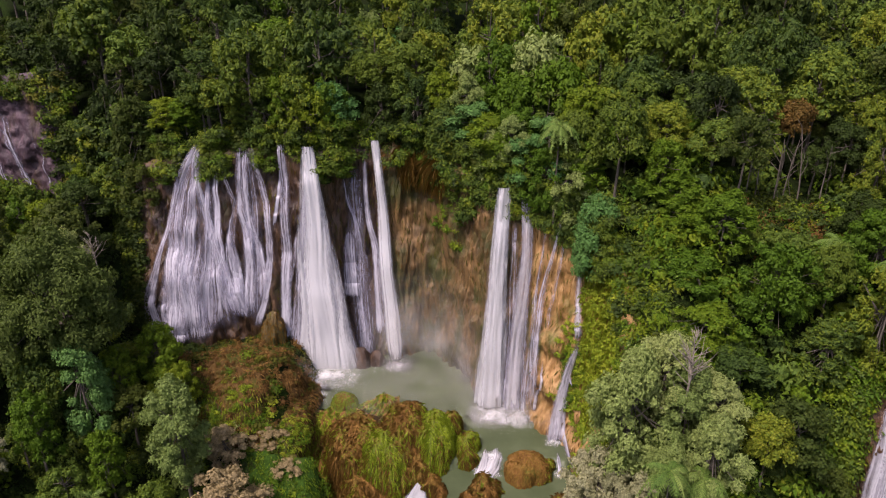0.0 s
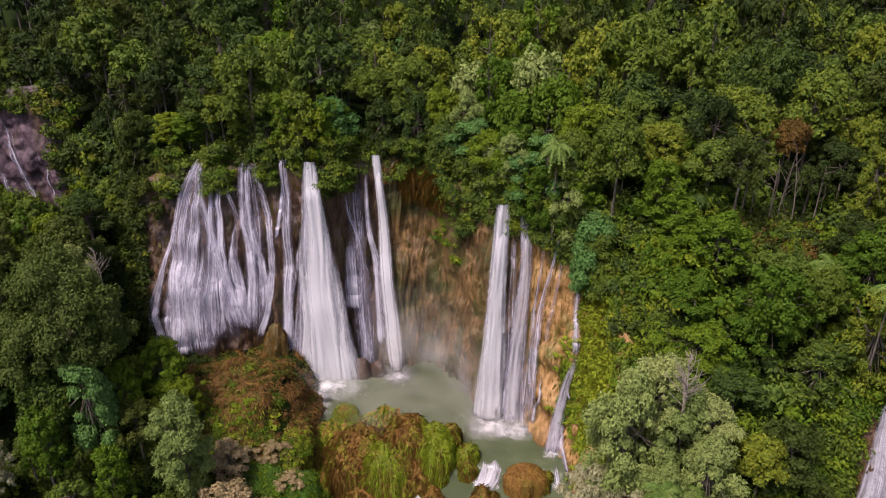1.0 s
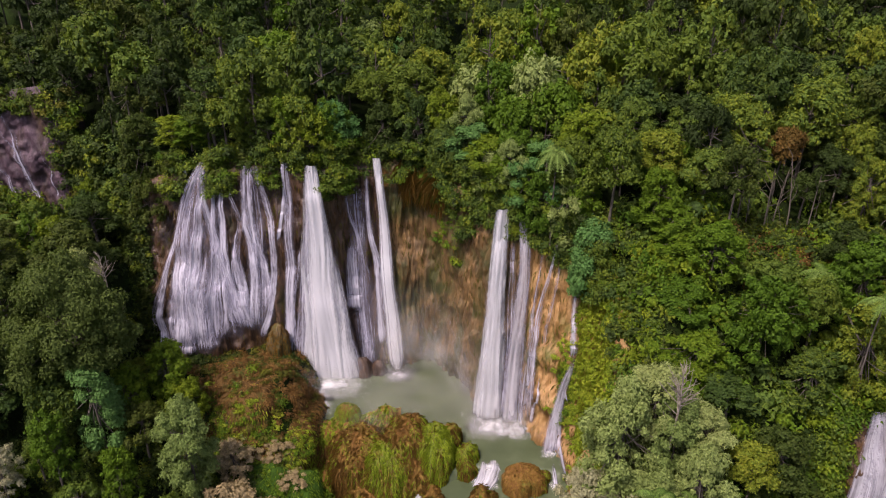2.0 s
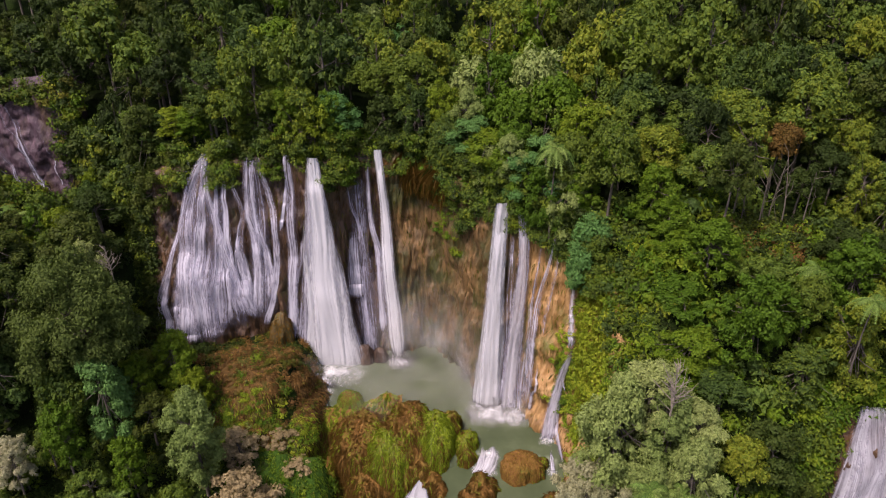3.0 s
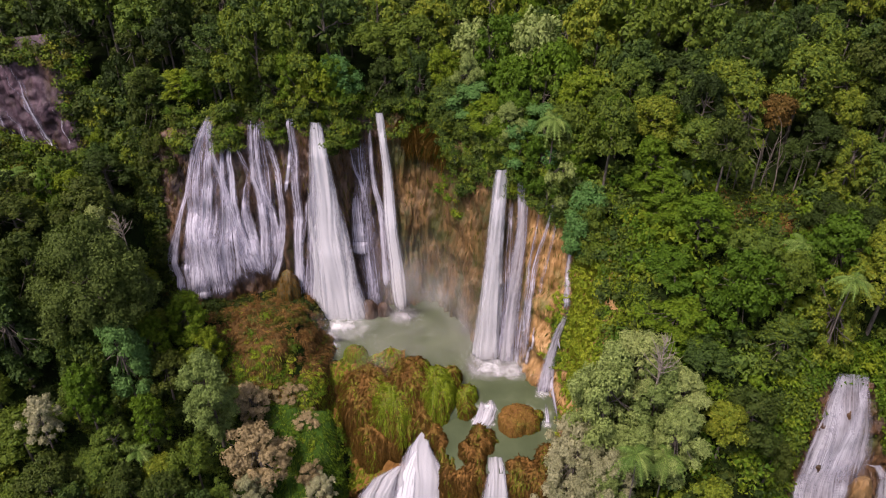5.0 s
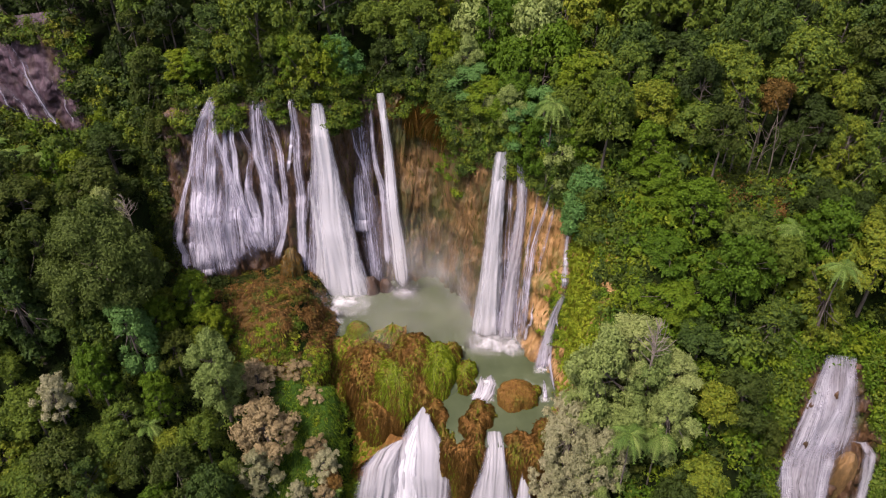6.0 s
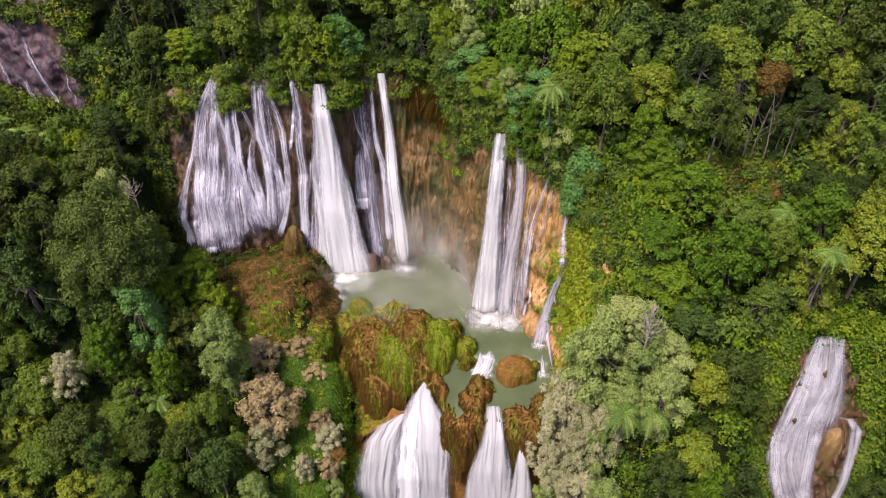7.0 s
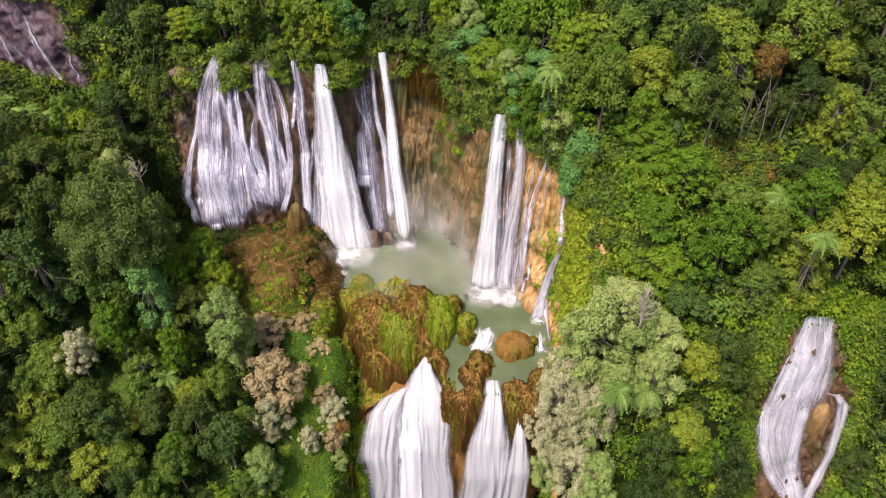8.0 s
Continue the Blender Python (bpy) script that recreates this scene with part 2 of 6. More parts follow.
WATER_VEIL = falling_material("veiled_falling_water", 0.12, 0.32, 0.30, (0.58, 0.58, 0.645), LILAC, 2.6, 1.4)
WATER_THIN = falling_material("thin_falling_water", 0.22, 0.26, 0.22, (0.55, 0.55, 0.62), LILAC, 2.8, 1.5)
WATER_FILM = falling_material("filmy_running_water", 0.06, 0.55, 0.45, (0.56, 0.55, 0.585), (0.36, 0.35, 0.40), 2.1, 0.8, 0.08)


def foam_material():
    m, n, l, b = nodes_of("white_foam", 0.7)
    pos = n.new("ShaderNodeNewGeometry").outputs["Position"]
    at = n.new("ShaderNodeAttribute")
    at.attribute_name = "body"
    f = noise_node(n, l, pos, 0.6, 4, 0.55)
    g = maths(n, l, "ADD", f, at.outputs["Fac"])
    al = n.new("ShaderNodeMapRange")
    al.interpolation_type = "SMOOTHSTEP"
    al.inputs["From Min"].default_value, al.inputs["From Max"].default_value = 0.32, 1.3
    l.new(g, al.inputs["Value"])
    l.new(al.outputs[0], b.inputs["Alpha"])
    b.inputs["Base Color"].default_value = (0.58, 0.59, 0.585, 1)
    relief(n, l, b, f, 0.5, 0.3)
    return m


FOAM = foam_material()
SPRAY, _n, _l, _b = nodes_of("spray_droplets", 0.6)
_b.inputs["Base Color"].default_value = (0.8, 0.82, 0.83, 1)


def mist_material():
    """Drifting mist: a thin, uneven veil."""
    m, n, l, b = nodes_of("drifting_mist", 1.0)
    pos = n.new("ShaderNodeNewGeometry").outputs["Position"]
    at = n.new("ShaderNodeAttribute")
    at.attribute_name = "body"
    f = noise_node(n, l, pos, 0.12, 4, 0.6)
    r = n.new("ShaderNodeMapRange")
    r.inputs["From Min"].default_value, r.inputs["From Max"].default_value = 0.30, 0.72
    l.new(f, r.inputs["Value"])
    l.new(maths(n, l, "MULTIPLY", r.outputs[0], at.outputs["Fac"]), b.inputs["Alpha"])
    b.inputs["Base Color"].default_value = (0.66, 0.64, 0.60, 1)
    b.inputs["Specular IOR Level"].default_value = 0.0
    return m


MIST = mist_material()


# ---- small builders ----
def mesh_of(name, verts, faces, mat, smooth=True, uvs=None, body=None):
    me = bpy.data.meshes.new(name)
    me.from_pydata([tuple(map(float, v)) for v in verts], [], faces)
    me.materials.append(mat)
    if smooth:
        me.polygons.foreach_set("use_smooth", [True] * len(me.polygons))
    if uvs is not None:
        lay = me.uv_layers.new(name="UVMap")
        idx = np.empty(len(me.loops), dtype=np.int32)
        me.loops.foreach_get("vertex_index", idx)
        lay.data.foreach_set("uv", np.asarray(uvs, dtype=np.float32)[idx].ravel())
    if body is not None:
        at = me.attributes.new("body", "FLOAT", "POINT")
        at.data.foreach_set("value", np.asarray(body, dtype=np.float32))
    me.update()
    return me


def part(name, me, parent, label=""):
    ob = new(name, me)
    ob.parent = parent
    return tagged(ob, label)


def thing(name, label, category, group="", kind="", at=(0, 0, 0)):
    e = new(name)
    e.matrix_basis = Matrix.Translation(at)
    return tagged(e, label, category, group, kind)


def grid_faces(nu, nv, wrap=False):
    out = []
    for j in range(nv - 1):
        for i in range(nu if wrap else nu - 1):
            k = (i + 1) % nu
            out.append((j * nu + i, j * nu + k, (j + 1) * nu + k, (j + 1) * nu + i))
    return out


def sstep(a, b, x):
    t = np.clip((x - a) / (b - a), 0.0, 1.0)
    return t * t * (3 - 2 * t)


def fbm(x, y, z, octaves=4):
    """Fractal noise over arrays."""
    out = np.empty(len(x))
    for i, (a, b, c) in enumerate(zip(x, y, z)):
        out[i] = noise.fractal((a, b, c), 0.9, 2.1, octaves)
    return out


# ---- the lie of the land ----
# Rim and foot of the cliff round the plunge pool, from its left end to the right flank (metres; the pool's water is z = 0).
RIM = [(-66, 143, 37), (-58, 139.5, 40), (-48, 137.5, 42.5), (-36, 136.5, 44), (-25, 133.5, 44.5), (-18, 138, 44), (-12.6, 138.5, 44), (-4, 135.5, 44),
       (4, 127, 43), (9.8, 119.5, 41.5), (15, 118, 40), (22.5, 112, 38), (27.5, 104, 37), (28, 95, 33), (26.5, 86, 28), (25.5, 74, 17)]
FOOT = [(-64, 130, 8), (-58, 126, 6), (-50, 123.5, 6), (-36, 128, 5), (-25, 126.5, -2), (-17, 131, -2), (-9, 129, -2), (-2, 131.5, -2),
        (4, 122, -2), (8, 114, -2), (13, 113, -2), (20, 105, -2), (21.5, 97, -3), (20.5, 89, -5), (20, 80, -14), (19.5, 70, -34)]


def spline(nodes, per):
    """Points along a smooth line through the nodes."""
    p = [Vector(q) for q in nodes]
    out = []
    for i in range(len(p) - 1):
        a, b, c, d = p[max(i - 1, 0)], p[i], p[i + 1], p[min(i + 2, len(p) - 1)]
        for k in range(per):
            t = k / per
            out.append(0.5 * ((2 * b) + (c - a) * t + (2 * a - 5 * b + 4 * c - d) * t * t + (3 * b - a - 3 * c + d) * t ** 3))
    return np.array([tuple(v) for v in out + [p[-1]]])


rim_line = spline(RIM, 6)
BASIN = np.vstack([[(-150, 160), (-112, 153.5), (-80, 151.5)], rim_line[:, :2], [(23, 58), (22, 20), (22, -300), (-400, -300), (-400, 168)]])


def basin_depth(x, y):
    """Distance to the basin's edge: negative inside it."""
    x, y = np.asarray(x, float), np.asarray(y, float)
    best = np.full(x.shape, 1e9)
    inside = np.zeros(x.shape, bool)
    n = len(BASIN)
    for i in range(n):
        (ax, ay), (bx, by) = BASIN[i], BASIN[(i + 1) % n]
        dx, dy = bx - ax, by - ay
        t = np.clip(((x - ax) * dx + (y - ay) * dy) / (dx * dx + dy * dy + 1e-12), 0, 1)
        best = np.minimum(best, np.hypot(x - ax - t * dx, y - ay - t * dy))
        if ay != by:
            cross = (ay > y) != (by > y)
            inside ^= cross & (x < dx * (y - ay) / dy + ax)
    return np.where(inside, -best, best)


def height(x, y):
    """The ground's height: forest plateau, left bank, right ridge, pool and lower gorge."""
    x, y = np.asarray(x, float), np.asarray(y, float)
    d = basin_depth(x, y)
    roll = 1.3 * np.sin(x * 0.11 + 1.7) * np.cos(y * 0.09) + 0.8 * np.sin(x * 0.23 - y * 0.19)
    plateau = 44.5 + 0.02 * np.maximum(d, 0) + roll + np.maximum(y - 185, 0) * 0.42 + np.maximum(np.abs(x) - 120, 0) * 0.25
    ridge = 26 + np.where(y > 78, (y - 78) * 0.72, (y - 78) * 1.75) + roll
    gully = sstep(17, 9, np.abs(x - 62)) * sstep(86, 80, y)
    ridge = ridge * (1 - gully) + np.minimum(ridge, 24 - 3.5 * np.maximum(80.5 - y, 0)) * gully
    ridge = np.maximum(ridge, -46 + 0.02 * np.abs(x))
    outer = np.where(x > 15, np.minimum(plateau, ridge + 60 * sstep(24, 10, x)), plateau)
    rx, rz = np.array(RIM[:12])[:, 0], np.array(RIM[:12])[:, 2]
    fy, fz = np.array(RIM[:10:-1])[:, 1], np.array(RIM[:10:-1])[:, 2]
    edge = np.where((y > 112) | (x < 18), np.interp(x, rx, rz), np.interp(y, fy, fz))
    outer = np.minimum(outer, edge + 1.0 + 0.85 * np.maximum(d, 0))
    bank = -22 + (y - 60) * 0.62 * (1 + 0.013 * np.clip(-x - 40, 0, 60))
    bank = np.clip(bank, -46, 13 + 0.35 * np.clip(-x - 40, 0, 60)) + roll * 0.6
    bank = np.where(x > -64, np.minimum(bank, np.maximum(15.5 - 1.05 * (y - 109), 6.0)), bank)
    pool = np.where(y > 88, -5.4, np.maximum(-5.4 - (88 - y) * 5.0, -46))
    slope = np.interp(y, (72, 76, 84, 92, 100, 104, 112), (-34, -26, -17, -11.5, -7, -3.5, 0)) - 4.0
    pool = np.where((x < -4) & (y < 112), np.minimum(pool, slope + (pool - slope) * sstep(-9, -4, x)), pool)
    w = np.where(y > 97, sstep(-21, -30, x), sstep(-15, -23, x))
    inner = w * bank + (1 - w) * pool
    soft = 1.2 + 2.0 * sstep(-62, -84, x)
    return inner + (outer - inner) * sstep(-0.15 * soft, 1.6 * soft, d - 0.5)


def ground_height(x, y):
    return float(height(np.array([x]), np.array([y]))[0])


def build_ground():
    def axis(lo, hi, step, far):
        mid = list(np.arange(lo, hi + 1e-6, step))
        out, s = [], step
        p, q, left, right = lo, hi, [], []
        while q < far:
            s *= 1.25
            p, q = p - s, q + s
            left.append(p)
            right.append(q)
        return np.array(left[::-1] + mid + right)
    xs, ys = axis(-130, 130, 1.6, 2500), axis(30, 240, 1.6, 2500)
    X, Y = np.meshgrid(xs, ys)
    Z = height(X.ravel(), Y.ravel())
    fx, fy = X.ravel(), Y.ravel()
    Z += 0.7 * fbm(fx * 0.25, fy * 0.25, Z * 0.25, 3)
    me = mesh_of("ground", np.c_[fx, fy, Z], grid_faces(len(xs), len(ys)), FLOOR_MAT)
    return tagged(new("ground", me), "dark forest floor of soil and undergrowth", "ground", kind="structure")


build_ground()


def cliff_y(x, z):
    """Where the cliff's face stands at x and height z (its part from the left end to the right flank)."""
    r, f = np.array(RIM[:13]), np.array(FOOT[:13])
    zr, zf = np.interp(x, r[:, 0], r[:, 2]), np.interp(x, f[:, 0], f[:, 2])
    k = (z - zf) / (zr - zf)
    return np.interp(x, f[:, 0], f[:, 1]) * (1 - k) + np.interp(x, r[:, 0], r[:, 1]) * k


def build_cliff():
    """Three stretches of one cliff: dark wet rock behind the veils, ochre drapery, orange flowstone."""
    per, nv = 46, 96
    rim, foot = spline(RIM, per), spline(FOOT, per)
    nu = len(rim)
    along = rim - foot
    tang = np.gradient((rim + foot) / 2, axis=0)
    out = np.c_[tang[:, 1], -tang[:, 0], np.zeros(nu)]
    out /= np.linalg.norm(out, axis=1)[:, None]
    V = np.linspace(0, 1, nv)
    P = foot[None] + along[None] * V[:, None, None]
    U = np.broadcast_to(np.arange(nu)[None] / per, (nv, nu))
    flat = P.reshape(-1, 3)
    fl = fbm(flat[:, 0] * 0.42, flat[:, 1] * 0.42, flat[:, 2] * 0.045, 5)
    lump = fbm(flat[:, 0] * 0.16 + 9, flat[:, 1] * 0.16, flat[:, 2] * 0.12, 4)
    fine = fbm(flat[:, 0] * 1.3, flat[:, 1] * 1.3, flat[:, 2] * 0.4 + 5, 3)
    vv = np.repeat(V, nu)
    uu = U.ravel()
    push = 0.9 * np.abs(fl) * 1.6 + 1.0 * lump + 0.28 * fine - 0.5
    # the rib between the veils, bulging flowstone on the right, ledges under the veils
    push += 2.4 * np.exp(-((uu - 3.28) / 0.09) ** 2) * sstep(0.75, 0.35, vv)
    push += 2.6 * np.exp(-((uu - 10.75) / 0.35) ** 2) * sstep(0.62, 0.4, vv) * (0.6 + 0.4 * np.sin(vv * 30))
    push += 1.3 * np.exp(-((uu - 5.2) / 0.2) ** 2) * np.exp(-((vv - 0.12) / 0.1) ** 2)
    push += 1.0 * np.exp(-((vv - 0.93) / 0.09) ** 2)
    # the rim rolls back under the forest
    back = 3.5 * sstep(0.955, 1.0, vv)
    flat = flat + np.repeat(out[None], nv, 0).reshape(-1, 3) * (push - back)[:, None]
    flat[:, 2] += 0.5 * lump
    grid = flat.reshape(nv, nu, 3)
    faces = {}
    wall = thing("cliff", "travertine cliff, dark wet rock and ochre drapery round a plunge pool", "cliff", kind="structure")
    for name, a, b, mat, lab in (("dark_face", 0.0, 5.9, ROCK_DARK, "dark wet rock behind the veils of water"),
                                 ("ochre_face", 5.9, 9.9, ROCK_OCHRE, "ochre and moss-green travertine drapery"),
                                 ("orange_face", 9.9, 15.0, ROCK_ORANGE, "bulging orange flowstone with moss")):
        i0, i1 = round(a * per), round(b * per)
        sub = grid[:, i0:i1 + 1]
        me = mesh_of(name, sub.reshape(-1, 3), grid_faces(i1 - i0 + 1, nv), mat)
        faces[name] = part(name, me, wall, lab)
    return grid, per, faces


cliff_grid, cliff_per, cliff_faces = build_cliff()


def blob(name, mat, centre, size, seed, rough=0.25, squash=0.0, n=44, drape=0.0):
    """A lumpy rounded mass standing in the ground; drape gives vertical folds."""
    nu, nv = n, n // 2
    th = np.linspace(0, 2 * np.pi, nu, endpoint=False)
    ph = np.linspace(-0.45, np.pi / 2, nv)
    T, Q = np.meshgrid(th, ph)
    T, Q = T.ravel(), Q.ravel()
    d = np.c_[np.cos(T) * np.cos(Q), np.sin(T) * np.cos(Q), np.sin(Q)]
    k = fbm(d[:, 0] * 1.5 + seed, d[:, 1] * 1.5, d[:, 2] * (0.5 if drape else 1.5), 5)
    k2 = fbm(d[:, 0] * 5 + seed, d[:, 1] * 5, d[:, 2] * (0.9 if drape else 5), 3)
    r = 1 + rough * k + (rough * 0.35 + drape) * np.abs(k2)
    sgn = np.sign(d[:, 2]) * np.abs(d[:, 2]) ** (1 - squash)
    p = np.c_[d[:, 0] * r * size[0], d[:, 1] * r * size[1], sgn * (0.8 + 0.2 * r) * size[2]] + np.array(centre)
    return mesh_of(name, p, grid_faces(nu, nv, True), mat)


def tufts(parent, sources, count, length, green, seed=1, green_mat=None, dry_mat=None, where=None):
    """Hanging blades over a mound: green(p) says how likely a blade is grass, else it is a dry root."""
    r = random.Random(seed)
    lots = {True: ([], []), False: ([], [])}
    polys = [(p.center.copy(), p.normal.copy(), p.area) for me in sources for p in me.polygons if p.normal.z > -0.3 and (where is None or where(p.center))]
    weights = [a for _, _, a in polys]
    for c, n, a in r.choices(polys, weights, k=count):
        s = math.sqrt(a)
        side = n.cross(Vector((0, 0, 1)))
        side = side.normalized() if side.length > 0.05 else Vector((1, 0, 0))
        fall = side.cross(n).normalized()
        if fall.z > 0:
            fall = -fall
        p = c + side * r.uniform(-0.6, 0.6) * s + fall * r.uniform(-0.6, 0.6) * s
        L, w = length * r.uniform(0.6, 1.7), r.uniform(0.03, 0.065)
        d = (fall + n * r.uniform(0.05, 0.35) + side * r.uniform(-0.12, 0.12)).normalized()
        q = p + d * L * 0.55 + n * 0.05
        e = q + (d + Vector((0, 0, -0.9))).normalized() * L * 0.5
        v, f = lots[r.random() < green(p)]
        b = len(v)
        v.extend((p - side * w, p + side * w, q + side * w * 1.2, e, q - side * w * 1.2))
        f.append((b, b + 1, b + 2, b + 3, b + 4))
    for is_green, name, mat, lab in ((True, "grass", green_mat or GRASS, "green hanging moss and grass"), (False, "dry_grass", dry_mat or DRYGRASS, "rust-brown hanging roots")):
        v, f = lots[is_green]
        if f:
            tagged(part(name, mesh_of(name, v, f, mat, smooth=False), parent, lab), kind="stuff")


def bed_y(x, z):
    """The face of the side cascade's rock bed."""
    v = (28.5 - np.asarray(z)) / 46
    return 79.5 - 13.5 * v + 2.5 * (np.abs(np.asarray(x) - 61.5) / 13) ** 2


def bed_face(x, z):
    """The same face with its lumps and ledges."""
    y = float(bed_y(x, z))
    step = 0.9 * math.sin(z * 0.55 + 0.25 * x + 2.0 * noise.noise((x * 0.12, z * 0.1, 3)))
    return y - 1.6 * noise.fractal((x * 0.25, y * 0.25, z * 0.14), 0.9, 2.1, 5) - 0.9 * noise.fractal((x * 0.6, 7.0, z * 0.3), 0.9, 2.1, 3) - 0.15 * step


def bed_flow(x, z):
    """The smoother face that the running water makes over the bed."""
    y = float(bed_y(x, z))
    return y - 0.7 * noise.fractal((x * 0.2, y * 0.2, z * 0.1), 0.9, 2.1, 2) - 1.0


def slab_y(x, z):
    """The face of the bare slab on the far left: a leaning wall with slanting ledges."""
    x, z = np.atleast_1d(np.asarray(x, float)), np.atleast_1d(np.asarray(z, float))
    y = 147.0 + 0.16 * (z - 22)
    q = x * 0.8 + z * 0.45
    return y - 1.3 * fbm(x * 0.14, z * 0.14, x * 0, 5) - 0.9 * np.abs(fbm(q * 0.45, (z - x * 0.4) * 0.08, x * 0 + 4, 4)) - 0.35 * fbm(x * 0.9, z * 0.7, x * 0 + 2, 3)


SCRUB_ON = []


def build_grass_slope():
    nu, nv = 50, 90
    U, V = np.meshgrid(np.linspace(0, 1, nu), np.linspace(0, 1, nv))
    y = (100 - 38 * V).ravel()
    x = (-35 + (19 - 4 * np.cos(V * 5)) * U).ravel()
    z = height(x, y) + 0.9 + 1.5 * fbm(x * 0.22, y * 0.22, y * 0, 5) - 3.0 * sstep(0.12, 0, U.ravel()) - 2.5 * sstep(0.9, 1, U.ravel()) - 2.5 * sstep(0.08, 0, V.ravel())
    t = thing("grass_slope", "steep bright green grassy slope beside the lower falls", "slope", kind="structure")
    sod = part("sod", mesh_of("sod", np.c_[x, y, z], [f[::-1] for f in grid_faces(nu, nv)], GRASS_SLOPE), t)
    tufts(sod, [sod.data], 9000, 0.6, lambda p: 0.97, 91, LEAF_BRIGHT)


build_grass_slope()


def draped(t, lobes, x_span, y_span, cell, blades, seed, floor, label, notch=None):
    """One mass out of many lobes (centre, half sizes, how green), melted together and hung with moss and roots."""
    xs, ys = np.arange(*x_span, cell), np.arange(*y_span, cell)
    X, Y = np.meshgrid(xs, ys)
    fx, fy = X.ravel(), Y.ravel()
    warp = 1.1 * fbm(fx * 0.3, fy * 0.3, fx * 0 + 3, 3)
    wy = fy + 1.0 * fbm(fx * 0.45, fy * 0.2, fx * 0 + 8, 3)
    total, weight, green = np.zeros(len(fx)), np.zeros(len(fx)), np.zeros(len(fx))
    for c, sz, g in lobes:
        q = ((fx + warp - c[0]) / sz[0]) ** 2 + ((wy - c[1]) / sz[1]) ** 2
        hgt = c[2] + sz[2] * np.where(q < 1, np.maximum(1 - q, 0) ** 0.42, 3.5 * (1 - q))
        hgt = np.maximum(hgt, -20.0)
        k = np.exp(hgt * 1.3)
        total, weight, green = total + k * hgt, weight + k, green + k * g
    z = np.maximum(total / weight, -19)
    z = z + 0.55 * fbm(fx * 0.5, fy * 0.5, fx * 0, 5) + 0.5 * np.abs(fbm(fx * 1.3, fy * 0.35, fx * 0 + 5, 3))
    if notch:
        z = z - notch[2] * sstep(notch[1] * 1.4, notch[1] * 0.6, np.abs(fx - notch[0]))
    moss = np.clip(green / weight + 0.55 * fbm(fx * 0.35, fy * 0.22, fx * 0 + 2, 4), 0, 1)
    keep = z > floor(fx)
    body = part("body", mesh_of("body", np.c_[fx, fy, z], [f for f in grid_faces(len(xs), len(ys)) if any(keep[i] for i in f)], MOUND_MIXED, body=moss), t, label)

    def mossy(p):
        i, j = min(len(xs) - 1, max(0, round((p.x - xs[0]) / cell))), min(len(ys) - 1, max(0, round((p.y - ys[0]) / cell)))
        return float(moss[j * len(xs) + i]) ** 1.2
    tufts(body, [body.data], blades, 0.8, mossy, seed)


